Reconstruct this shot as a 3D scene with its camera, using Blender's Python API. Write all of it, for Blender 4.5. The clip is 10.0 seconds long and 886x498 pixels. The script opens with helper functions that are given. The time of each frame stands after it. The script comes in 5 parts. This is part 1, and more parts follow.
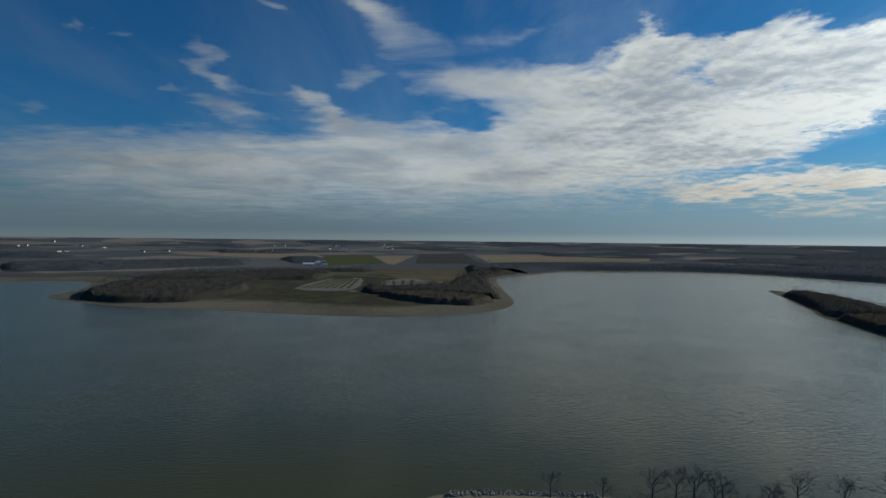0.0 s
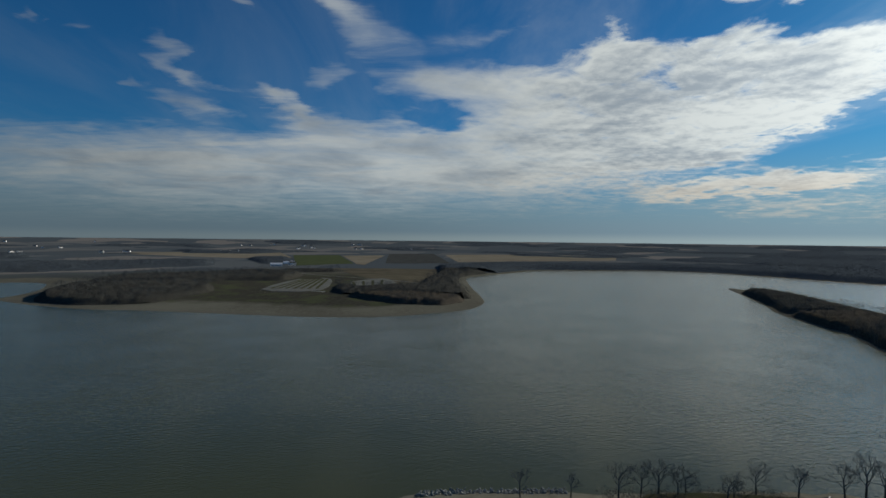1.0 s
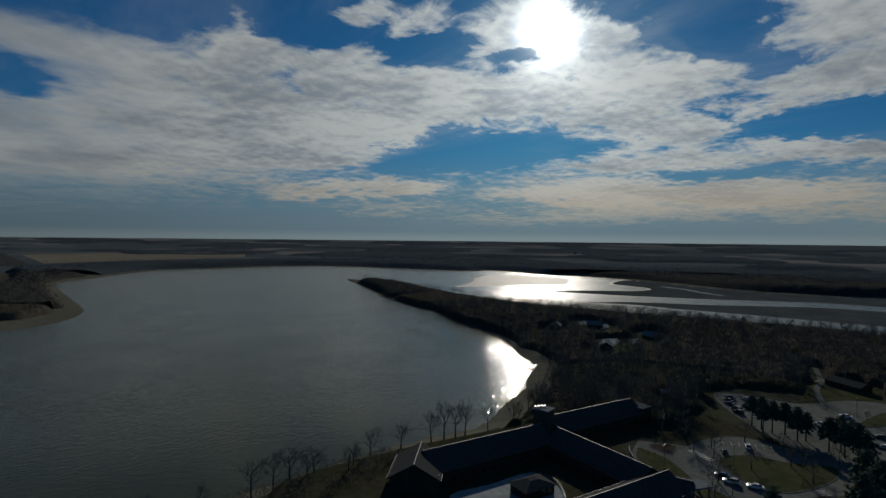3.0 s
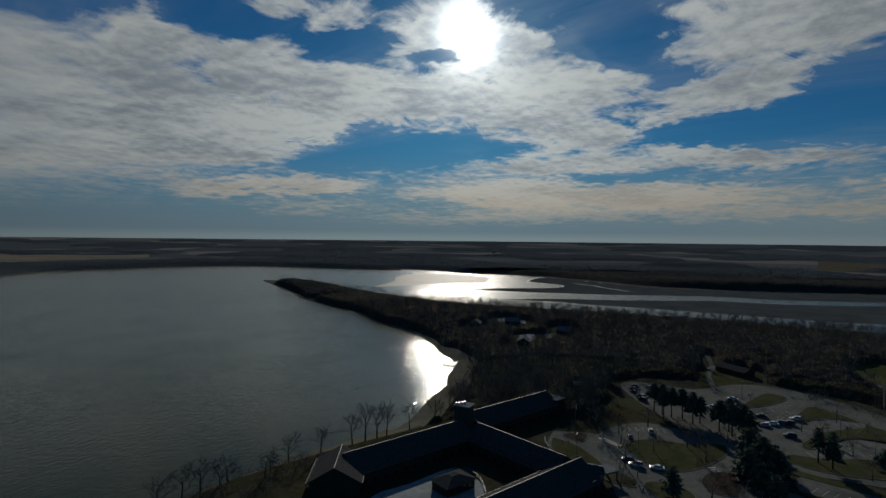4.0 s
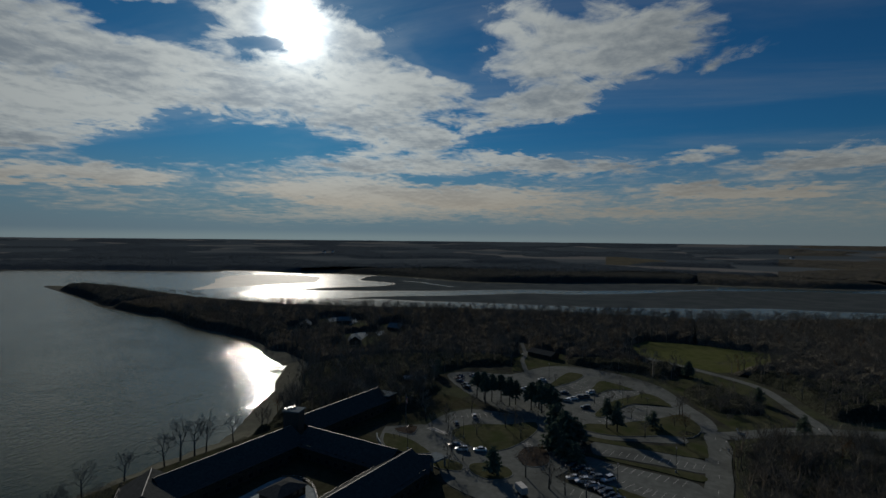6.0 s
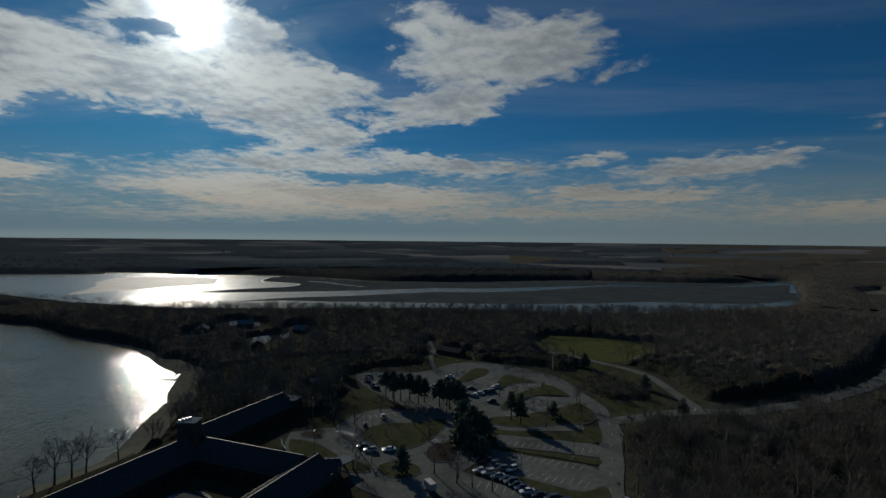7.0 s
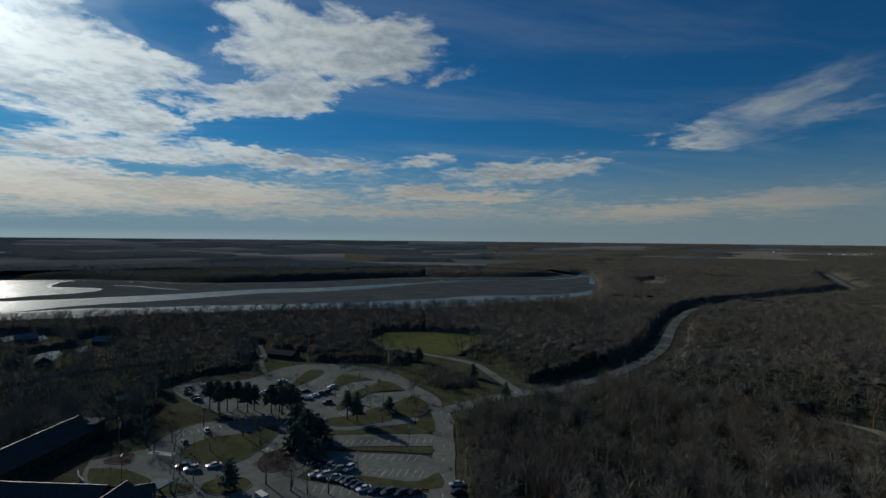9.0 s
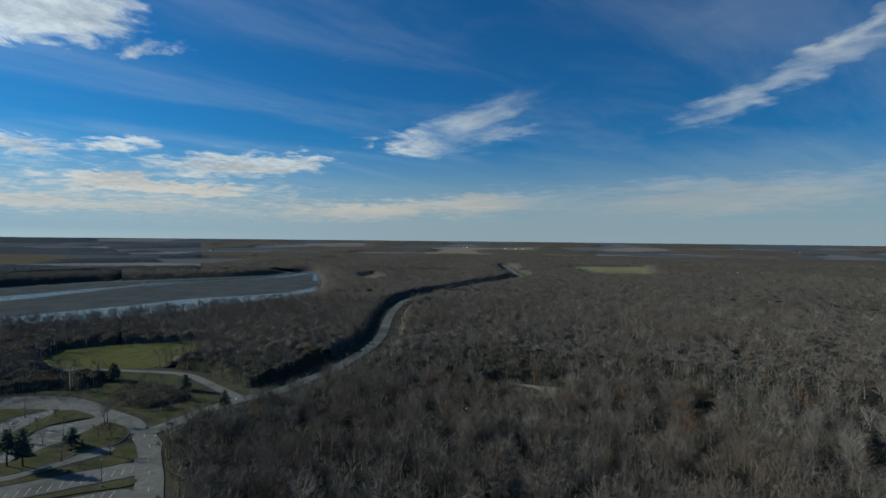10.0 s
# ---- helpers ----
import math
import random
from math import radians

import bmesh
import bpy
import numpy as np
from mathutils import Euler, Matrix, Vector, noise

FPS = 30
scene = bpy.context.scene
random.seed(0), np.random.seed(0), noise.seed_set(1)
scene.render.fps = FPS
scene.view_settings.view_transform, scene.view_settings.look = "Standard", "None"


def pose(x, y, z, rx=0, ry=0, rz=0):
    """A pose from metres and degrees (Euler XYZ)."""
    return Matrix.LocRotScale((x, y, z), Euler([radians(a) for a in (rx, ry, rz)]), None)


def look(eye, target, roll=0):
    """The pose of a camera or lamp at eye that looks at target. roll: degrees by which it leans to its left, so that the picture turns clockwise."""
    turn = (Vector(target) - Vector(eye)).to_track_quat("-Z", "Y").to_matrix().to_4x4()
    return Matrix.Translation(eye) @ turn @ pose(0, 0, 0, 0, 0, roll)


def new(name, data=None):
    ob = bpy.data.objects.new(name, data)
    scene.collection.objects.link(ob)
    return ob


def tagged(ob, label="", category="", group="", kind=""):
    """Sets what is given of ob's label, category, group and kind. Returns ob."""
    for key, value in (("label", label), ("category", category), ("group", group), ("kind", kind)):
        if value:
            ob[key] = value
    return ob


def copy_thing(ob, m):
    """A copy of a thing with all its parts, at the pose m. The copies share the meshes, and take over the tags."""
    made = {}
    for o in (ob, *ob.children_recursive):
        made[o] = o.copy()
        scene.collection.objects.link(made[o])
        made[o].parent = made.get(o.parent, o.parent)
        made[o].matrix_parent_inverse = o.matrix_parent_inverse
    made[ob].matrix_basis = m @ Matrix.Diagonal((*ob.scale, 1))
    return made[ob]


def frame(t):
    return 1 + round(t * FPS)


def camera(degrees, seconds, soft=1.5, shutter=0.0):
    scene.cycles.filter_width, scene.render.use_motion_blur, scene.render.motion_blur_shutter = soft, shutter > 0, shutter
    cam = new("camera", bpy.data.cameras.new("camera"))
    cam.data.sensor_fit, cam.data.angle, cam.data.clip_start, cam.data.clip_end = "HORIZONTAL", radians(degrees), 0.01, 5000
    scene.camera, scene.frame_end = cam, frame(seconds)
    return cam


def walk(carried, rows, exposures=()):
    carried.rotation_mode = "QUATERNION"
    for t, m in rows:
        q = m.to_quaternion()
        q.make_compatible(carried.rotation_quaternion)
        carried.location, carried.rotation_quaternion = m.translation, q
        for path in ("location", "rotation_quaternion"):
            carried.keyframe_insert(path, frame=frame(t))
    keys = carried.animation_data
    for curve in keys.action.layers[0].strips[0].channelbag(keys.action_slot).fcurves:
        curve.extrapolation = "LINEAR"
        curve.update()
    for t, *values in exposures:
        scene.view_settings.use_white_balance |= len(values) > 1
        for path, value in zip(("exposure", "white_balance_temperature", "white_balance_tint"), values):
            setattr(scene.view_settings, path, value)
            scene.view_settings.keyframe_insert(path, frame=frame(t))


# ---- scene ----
# The eye stands 80 m over a lake at z = 0; land lies about 6 m above the water.
EYE = 80.0
LAND = 6.0
cam = camera(80.6, 10.0)
TURNS = ((0, -1.04, -0.62, 0.0), (0.5, -1.03, -0.62, -0.1), (1, -1.03, -0.62, -3.27), (1.5, -1.05, -0.58, -15.82),
         (2, -1.04, -0.59, -28.38), (2.5, -1.05, -0.59, -36.23), (3, -1.05, -0.58, -42.37), (4.5, -1.05, -0.6, -54.26),
         (5, -1.04, -0.6, -57.86), (5.5, -1.03, -0.6, -63.29), (7, -1.0, -0.58, -79.39), (7.5, -1.0, -0.58, -82.15),
         (8, -1.0, -0.57, -84.65), (8.5, -1.01, -0.57, -88.65), (9, -1.03, -0.56, -97.31), (9.5, -1.02, -0.58, -110.93),
         (10, -1.04, -0.6, -126.99))
walk(cam, [(t, pose(0, 0, EYE, 90 + p, r, y)) for t, p, r, y in TURNS],
     exposures=((0, 0.15, 6650, 10), (1, 0.1, 6650, 10), (2.5, -0.65, 6600, 10), (4.5, -0.86, 6600, 10), (7.5, -0.83, 6450, 9), (8.5, -0.57, 6350, 8.5), (9, -0.3, 6250, 8), (10, 0.5, 6100, 8)))

# ---- sky, sun ----
SUN_AZ, SUN_EL = 53.5, 21.2
sun_way = Vector((math.sin(radians(SUN_AZ)) * math.cos(radians(SUN_EL)), math.cos(radians(SUN_AZ)) * math.cos(radians(SUN_EL)), math.sin(radians(SUN_EL))))
sun = new("sun", bpy.data.lights.new("sun", "SUN"))
sun.data.energy, sun.data.angle, sun.data.color = 3.6, radians(0.7), (1.0, 0.93, 0.82)
sun.matrix_world = look(sun_way * 1000, (0, 0, 0))


class Nodes:
    """Short hand for a node tree."""

    def __init__(self, tree):
        self.tree = tree
        tree.nodes.clear()

    def add(self, kind, **sets):
        n = self.tree.nodes.new(kind)
        for k, v in sets.items():
            setattr(n, k, v)
        return n

    def put(self, socket, v):
        if isinstance(v, bpy.types.NodeSocket):
            self.tree.links.new(v, socket)
        elif v is not None:
            socket.default_value = v

    def math(self, op, a, b=None, c=None, clamp=False):
        n = self.add("ShaderNodeMath", operation=op, use_clamp=clamp)
        for s, v in zip(n.inputs, (a, b, c)):
            self.put(s, v)
        return n.outputs[0]

    def vmath(self, op, a, b=None):
        n = self.add("ShaderNodeVectorMath", operation=op)
        self.put(n.inputs[0], a)
        self.put(n.inputs[1], b)
        return n.outputs["Value"] if op in ("DOT_PRODUCT", "LENGTH") else n.outputs["Vector"]

    def ramp(self, v, a, b, c=0.0, d=1.0, kind="SMOOTHSTEP"):
        n = self.add("ShaderNodeMapRange", interpolation_type=kind)
        for s, w in zip(n.inputs, (v, a, b, c, d)):
            self.put(s, w)
        return n.outputs[0]

    def mix(self, f, a, b, blend="MIX"):
        n = self.add("ShaderNodeMix", data_type="RGBA", blend_type=blend)
        self.put(n.inputs[0], f)
        self.put(n.inputs[6], a)
        self.put(n.inputs[7], b)
        return n.outputs[2]

    def noise(self, v, scale, detail=4.0, rough=0.5, warp=0.0):
        n = self.add("ShaderNodeTexNoise")
        self.put(n.inputs["Vector"], v)
        n.inputs["Scale"].default_value, n.inputs["Detail"].default_value = scale, detail
        n.inputs["Roughness"].default_value, n.inputs["Distortion"].default_value = rough, warp
        return n.outputs["Fac"]

    def xyz(self, x=0.0, y=0.0, z=0.0):
        n = self.add("ShaderNodeCombineXYZ")
        for s, v in zip(n.inputs, (x, y, z)):
            self.put(s, v)
        return n.outputs[0]

    def parts(self, v):
        n = self.add("ShaderNodeSeparateXYZ")
        self.put(n.inputs[0], v)
        return n.outputs


def rgb(r, g, b):
    return (r, g, b, 1.0)


def bark_tone(r, g, b):
    return (r * 0.99, g, b * 0.97, 1.0)


def earth(r, g, b):
    """A dull winter tone: less red, a little more blue."""
    return (r * 0.86, g, b * 1.08, 1.0)


# Clouds: azimuth, elevation, half width, half height (degrees), lean, weight; a weight under nought is a gap
WEST_SHEET = ((-36.4, 6.5, 10.4, 2.5, 0, 0.55), (-25.1, 6.7, 11.2, 3.4, 0, 0.65), (-11.2, 8, 14.9, 3.6, 0, 0.8), (1, 8.9, 12.4, 3.7, 0, 0.85), (13.1, 7.6, 14.7, 2.7, 0, 0.75), (-32.2, 2.3, 17.7, 2.1, 0, 0.3),
    (-2, 3.6, 19.8, 1.9, 0, 0.35), (4, 16.4, 6.8, 1.6, 8, 0.8), (10.1, 14.1, 9.6, 3.4, 12, 0.85), (21.4, 15.6, 9.6, 4, 10, 0.95), (22.4, 18.8, 3.2, 2, 0, 0.95), (16, 11, 11.4, 2.7, 5, 0.8),
    (2.8, 12.7, 2.8, 1.5, 0, -0.9), (21.5, 10.8, 3.8, 0.8, 5, -0.35))
WEST_MASS = ((31.4, 12, 9, 3.7, 8, 1), (33, 18, 3, 1.9, 8, 1), (29.4, 16.7, 2.8, 1.6, 10, 0.9), (37.6, 15.4, 3.1, 2.4, 5, 0.95), (36.8, 11.8, 4.7, 2.2, 0, 0.9), (29.1, 9, 8.5, 1.2, 3, 0.55),
    (25.6, 12, 3.5, 1, 10, -0.35), (38.5, 8.1, 2.7, 1, 10, -0.9), (32.8, 5.3, 8.3, 0.8, 3, 1), (38.9, 5.6, 3, 0.6, 3, 0.8), (35.8, 3.3, 6.1, 0.8, 0, 0.3), (25.2, 10.6, 10.2, 2.1, 0, 0.5),
    (28.6, 20.9, 4.1, 1.8, 0, -0.6))
WISPS = ((-24.1, 18.4, 1.9, 0.9, -20, 0.65), (-23.3, 15.9, 2.9, 1, -30, 0.6), (-19.8, 15, 1.6, 0.6, -20, 0.4), (-22.5, 12.9, 3.7, 1.3, -15, 0.6), (-13.6, 13.9, 3.5, 1, -35, 0.65), (-16.5, 14.8, 1.7, 0.9, 0, 0.45),
    (-8.9, 17, 2.4, 1.3, 15, 0.4), (-31.7, 18.7, 1.1, 0.4, 5, 0.5), (-35.3, 18.7, 0.8, 0.4, -10, 0.5), (-38.7, 10.8, 1.3, 0.7, 0, 0.3), (-27.5, 14.6, 1.1, 0.5, -15, 0.38), (-7.1, 21.7, 7.3, 1.7, -48, 0.42),
    (-1.6, 19.7, 5.6, 1.7, -42, 0.36), (4.5, 20.3, 3.7, 1.5, 10, 0.28), (-11.2, 12.4, 4.8, 1.5, -10, 0.5))
HIGH_WISPS = ((-8.4, 23.8, 3.6, 0.9, -15, 0.45), (11.1, 22.1, 3.6, 1, 25, 0.28), (-17.7, 22.9, 1.7, 0.5, -10, 0.5), (21.3, 22, 1.6, 1, 0, 0.36), (-34.1, 18.8, 0.3, 0.3, 0, 0.4), (33.3, 23.1, 3.3, 1.2, 12, 0.85),
    (39.7, 23, 3.7, 1.4, 25, 0.9))
SUN_BANK = ((48.6, 21.8, 5.8, 3, 8, 1), (55.8, 20.9, 6.4, 2.9, -12, 1), (60.4, 20.6, 2.5, 1.1, 0, 0.7), (49.6, 19.2, 2.6, 0.8, 0, -0.8), (41.3, 20.3, 4.3, 1.5, 10, -0.7), (43.2, 15.6, 9.3, 2, -3, 1.05),
    (55.3, 15.6, 9.4, 2.5, -5, 1.1), (65.3, 15.9, 5.5, 2.7, -8, 1.05), (49.4, 12.7, 12.2, 1.4, 0, 0.75), (63.8, 10.9, 8, 1.7, -5, 0.95), (68.4, 11.7, 4, 1.2, -5, 0.9), (47.6, 9.3, 9.2, 1.7, 0, -1),
    (36.5, 9.8, 3.7, 0.9, 5, -0.3), (70.2, 19.5, 3.8, 2.5, 0, -0.9), (77.1, 10.8, 5.8, 1.1, 3, -0.9))
LOW_BARS = ((62, 5.5, 45, 3.6, 0, 0.3), (105, 3, 30, 2.2, 0, 0.3), (61.1, 7.9, 9.4, 1.1, 0, 0.9), (69, 8.4, 2.5, 0.8, -5, 0.8), (55.4, 5.2, 8.8, 1.1, 0, 0.65), (63.9, 4.5, 10.7, 1.6, 0, 0.75), (75.1, 4.4, 6.1, 0.8, -3, 0.8), (55.5, 2.3, 12.9, 0.8, 0, 0.5),
    (77.9, 13.8, 5.3, 1.4, 6, 0.95), (78, 8.3, 5.7, 0.9, -3, 0.7), (67, 6.2, 3.1, 0.7, 8, -0.5), (72.8, 6.6, 2.8, 0.5, 5, -0.4))
EAST_FIELD = ((84.6, 19.5, 9.9, 3.6, 5, 1.05), (77.8, 22.4, 4.3, 2.1, 0, 0.95), (92.1, 19.7, 5.4, 2.6, 12, 0.8), (87.2, 15.8, 3.1, 0.8, 0, 0.7), (97.5, 16.9, 2.9, 0.6, 28, 0.35), (78.6, 13.8, 6.9, 1.6, 5, 0.8),
    (80.9, 8.3, 6.7, 0.8, -3, 0.8), (75.1, 9.4, 3.6, 0.8, -8, 0.7), (87.4, 7.4, 3.1, 0.5, 0, 0.6), (76.4, 4.6, 8.8, 1, 0, 0.65), (94.2, 5.3, 3.2, 0.5, 0, 0.55), (100.2, 4.8, 4, 0.5, 0, 0.5),
    (83.6, 10.8, 7.6, 0.9, 0, -0.7))
EAST_STREAKS = ((95.4, 8.5, 3.1, 0.7, 6, 0.95), (106.2, 7.3, 7.3, 1.3, 4, 1), (112.1, 8.7, 1.7, 0.7, 0, 0.6), (95.8, 4.9, 5, 0.6, -3, 0.65), (103.2, 4.5, 4.9, 0.4, 2, 0.55), (86, 2.8, 17.9, 0.6, 0, 0.4),
    (127.4, 11.8, 7.6, 2.4, 10, 0.52), (132, 13.5, 5.8, 1.3, 18, 0.36), (123.9, 10.3, 3, 1, 0, 0.5), (134.8, 11.6, 3.5, 0.8, 8, 0.4), (121.5, 3.3, 11.3, 1, 5, 0.6), (133, 4.1, 6.9, 1.4, 6, 0.62),
    (115.9, 19.2, 0.7, 0.2, 30, 0.35))
SOUTH_STREAKS = ((155.4, 13, 5.7, 1.1, 14, 0.7), (162.8, 16.1, 6.4, 1.5, 20, 0.75), (163.6, 17.8, 4.7, 0.6, 20, 0.5), (155.8, 21.1, 5.6, 1.2, 10, 0.25), (156.1, 4.6, 15.4, 2.1, 3, 0.68))


def build_sky():
    world = bpy.data.worlds.new("sky")
    scene.world = world
    world.use_nodes = True
    n = Nodes(world.node_tree)
    way = n.add("ShaderNodeTexCoord").outputs["Generated"]
    x, y, z = n.parts(way)
    az = n.math("MULTIPLY", n.math("ARCTAN2", x, y), 57.2958)
    el = n.math("MULTIPLY", n.math("ARCSINE", z), 57.2958)
    low = n.math("ADD", n.math("MAXIMUM", z, 0.0), 0.10)
    sheet = n.xyz(n.math("DIVIDE", x, low), n.math("DIVIDE", y, low), 0.0)
    warp = n.add("ShaderNodeTexNoise")
    n.put(warp.inputs["Vector"], sheet)
    warp.inputs["Scale"].default_value, warp.inputs["Detail"].default_value = 1.6, 6.0
    bend = n.vmath("SUBTRACT", warp.outputs["Color"], (0.5, 0.5, 0.5))
    ruffle = n.add("ShaderNodeTexNoise")
    n.put(ruffle.inputs["Vector"], sheet)
    ruffle.inputs["Scale"].default_value, ruffle.inputs["Detail"].default_value = 7.0, 5.0
    small = n.vmath("SUBTRACT", ruffle.outputs["Color"], (0.5, 0.5, 0.5))
    place = n.vmath("ADD", n.xyz(az, el, 0.0), n.vmath("MULTIPLY", bend, (6.0, 2.8, 0.0)))
    place = n.vmath("ADD", place, n.vmath("MULTIPLY", small, (5.0, 2.2, 0.0)))
    total = None
    for group in (WEST_SHEET, WEST_MASS, WISPS, HIGH_WISPS, SUN_BANK, LOW_BARS, EAST_FIELD, EAST_STREAKS, SOUTH_STREAKS):
        if total is not None:
            # clouds of the next group are bent a little by those before
            shift = n.add("ShaderNodeVectorMath", operation="MULTIPLY_ADD")
            n.put(shift.inputs[0], n.xyz(total, total, 0.0))
            n.put(shift.inputs[1], (0.02, 0.02, 0.0))
            n.put(shift.inputs[2], place)
            place = shift.outputs[0]
        for a, e, w, h, lean, weight in group:
            m = n.add("ShaderNodeMapping", vector_type="TEXTURE")
            n.put(m.inputs["Vector"], place)
            m.inputs["Location"].default_value = (a, e, 0)
            m.inputs["Rotation"].default_value = (0, 0, radians(lean))
            m.inputs["Scale"].default_value = (w * 1.4, h * 1.4, 1)
            d = n.ramp(n.vmath("LENGTH", m.outputs[0]), 1.15, 0.1, 0.0, weight)
            total = d if total is None else n.math("ADD", total, d)
    total = n.math("MINIMUM", n.math("MAXIMUM", total, -0.3), 1.15)
    fine = n.noise(sheet, 3.6, 10.0, 0.64, 0.9)
    puffs = n.noise(sheet, 11.0, 8.0, 0.6, 0.2)
    # in the west the cloud is drawn out into fibres, towards the sun it is heaped
    heap = n.ramp(az, -5.0, 30.0)
    heap = n.math("MULTIPLY", heap, n.ramp(az, 118.0, 128.0, 1.0, 0.25))
    strand = n.add("ShaderNodeMapping")
    n.put(strand.inputs["Vector"], sheet)
    strand.inputs["Rotation"].default_value, strand.inputs["Scale"].default_value = (0, 0, radians(-25)), (0.55, 1.5, 1.0)
    fibre = n.noise(strand.outputs[0], 2.2, 9.0, 0.6, 0.8)
    calm = n.ramp(el, 2.0, 12.0, 0.4, 1.0)
    heaped = n.math("ADD", n.math("MULTIPLY", n.math("SUBTRACT", fine, 0.5), 2.9), n.math("MULTIPLY", n.math("SUBTRACT", puffs, 0.5), 1.0))
    drawn = n.math("MULTIPLY", n.math("SUBTRACT", fibre, 0.5), 1.7)
    rough = n.math("ADD", n.math("MULTIPLY", heaped, heap), n.math("MULTIPLY", drawn, n.math("SUBTRACT", 1.0, heap)))
    rough = n.math("MULTIPLY", rough, calm)
    amount = n.math("ADD", total, n.math("MULTIPLY", rough, n.ramp(total, -0.05, 0.3, 0.12, 1.0)))
    full = n.ramp(heap, 0.0, 1.0, 1.5, 1.0)
    cover = n.math("MULTIPLY", n.ramp(amount, n.ramp(heap, 0.0, 1.0, -0.02, 0.05), full, 0.0, 0.95), n.ramp(el, 0.2, 3.6))
    # thin high veil; unseen overhead, cloud is added to grey and lift the light
    streak = n.add("ShaderNodeMapping")
    n.put(streak.inputs["Vector"], sheet)
    streak.inputs["Rotation"].default_value, streak.inputs["Scale"].default_value = (0, 0, radians(35)), (1.0, 0.32, 1.0)
    veil = n.math("MULTIPLY", n.ramp(n.noise(streak.outputs[0], 1.5, 7.0, 0.6, 0.6), 0.4, 0.75), n.ramp(el, 30.0, 60.0, 0.3, 0.7))
    veil = n.math("MULTIPLY", veil, n.math("MULTIPLY", n.ramp(total, -0.3, 0.15, 0.4, 1.0), n.math("MULTIPLY", n.ramp(el, 2.0, 9.0), n.math("SUBTRACT", n.ramp(az, -20.0, 40.0, 0.3, 1.0), n.math("MULTIPLY", n.ramp(az, 55.0, 80.0, 0.0, 0.5), n.ramp(el, 60.0, 30.0))))))
    cover = n.math("MAXIMUM", cover, veil)
    # clear sky, with haze over the skyline
    clear = n.add("ShaderNodeTexSky", sky_type="NISHITA", sun_disc=False)
    clear.sun_elevation, clear.sun_rotation = radians(SUN_EL), radians(SUN_AZ)
    clear.altitude, clear.air_density, clear.dust_density, clear.ozone_density = 200, 1.0, 0.2, 3.0
    blue = n.mix(1.0, clear.outputs[0], rgb(0.0085, 0.034, 0.053), "MULTIPLY")
    haze = n.mix(n.ramp(el, 0.0, 1.0), rgb(0.185, 0.235, 0.26), rgb(0.125, 0.175, 0.22))
    haze = n.mix(n.ramp(az, 60.0, 130.0), haze, rgb(0.26, 0.33, 0.36))
    haze = n.mix(n.ramp(az, 5.0, -45.0, 0.0, 0.5), haze, rgb(0.105, 0.15, 0.19))
    toward = n.math("MAXIMUM", n.vmath("DOT_PRODUCT", way, tuple(sun_way)), 0.0)
    wide = n.math("POWER", toward, 10.0)
    warm = n.math("ADD", 0.75, n.math("MULTIPLY", n.math("POWER", toward, 3.0), 1.1))
    haze = n.mix(1.0, haze, n.xyz(warm, warm, warm), "MULTIPLY")
    blue = n.mix(n.ramp(el, 11.0, 0.0, 0.0, 0.93), blue, haze)
    # clouds: thin edges bright, thick middles grey, brighter and warmer towards the sun
    tight = n.math("POWER", toward, 150.0)
    disc = n.math("POWER", toward, 1300.0)
    broad = n.noise(sheet, 1.3, 5.0, 0.55, 0.4)
    thick = n.math("ADD", n.math("MULTIPLY", amount, 0.45), n.math("MULTIPLY", n.math("SUBTRACT", broad, 0.5), 2.2))
    above = n.noise(n.vmath("MULTIPLY", sheet, (0.975, 0.975, 1.0)), 11.0, 8.0, 0.6, 0.2)
    relief = n.math("MULTIPLY", n.math("SUBTRACT", above, puffs), n.ramp(heap, 0.0, 1.0, 0.15, 1.3))
    thick = n.ramp(n.math("ADD", thick, n.math("ADD", relief, n.math("MULTIPLY", n.math("SUBTRACT", puffs, 0.5), n.ramp(heap, 0.0, 1.0, 0.1, 0.55)))), 0.1, 1.05)
    grey = n.mix(thick, rgb(0.63, 0.68, 0.69), rgb(0.31, 0.365, 0.42))
    grey = n.mix(n.math("MULTIPLY", n.ramp(el, 9.0, 2.5, 0.0, 0.75), n.ramp(az, -8.0, 22.0)), grey, rgb(0.56, 0.49, 0.39))
    lit = n.math("ADD", n.math("ADD", n.math("ADD", n.ramp(az, -45.0, 0.0, 0.39, 0.58), n.math("MULTIPLY", toward, 0.2)), n.math("MULTIPLY", wide, 0.65)), n.math("ADD", n.math("MULTIPLY", tight, 1.0), n.math("MULTIPLY", disc, 10.0)))
    cloud = n.mix(1.0, grey, n.xyz(lit, lit, n.math("MULTIPLY", lit, 0.98)), "MULTIPLY")
    sky = n.mix(cover, blue, cloud)
    glow = n.math("ADD", n.math("MULTIPLY", tight, 0.10), n.math("MULTIPLY", disc, 0.9))
    sky = n.mix(1.0, sky, n.xyz(glow, n.math("MULTIPLY", glow, 0.97), n.math("MULTIPLY", glow, 0.9)), "ADD")
    back = n.add("ShaderNodeBackground")
    n.put(back.inputs[0], sky)
    n.put(n.add("ShaderNodeOutputWorld").inputs[0], back.outputs[0])


build_sky()


# ---- materials ----
def material(name):
    m = bpy.data.materials.new(name)
    m.use_nodes = True
    n = Nodes(m.node_tree)
    b = n.add("ShaderNodeBsdfPrincipled")
    n.put(n.add("ShaderNodeOutputMaterial").inputs[0], b.outputs[0])
    return m, n, b


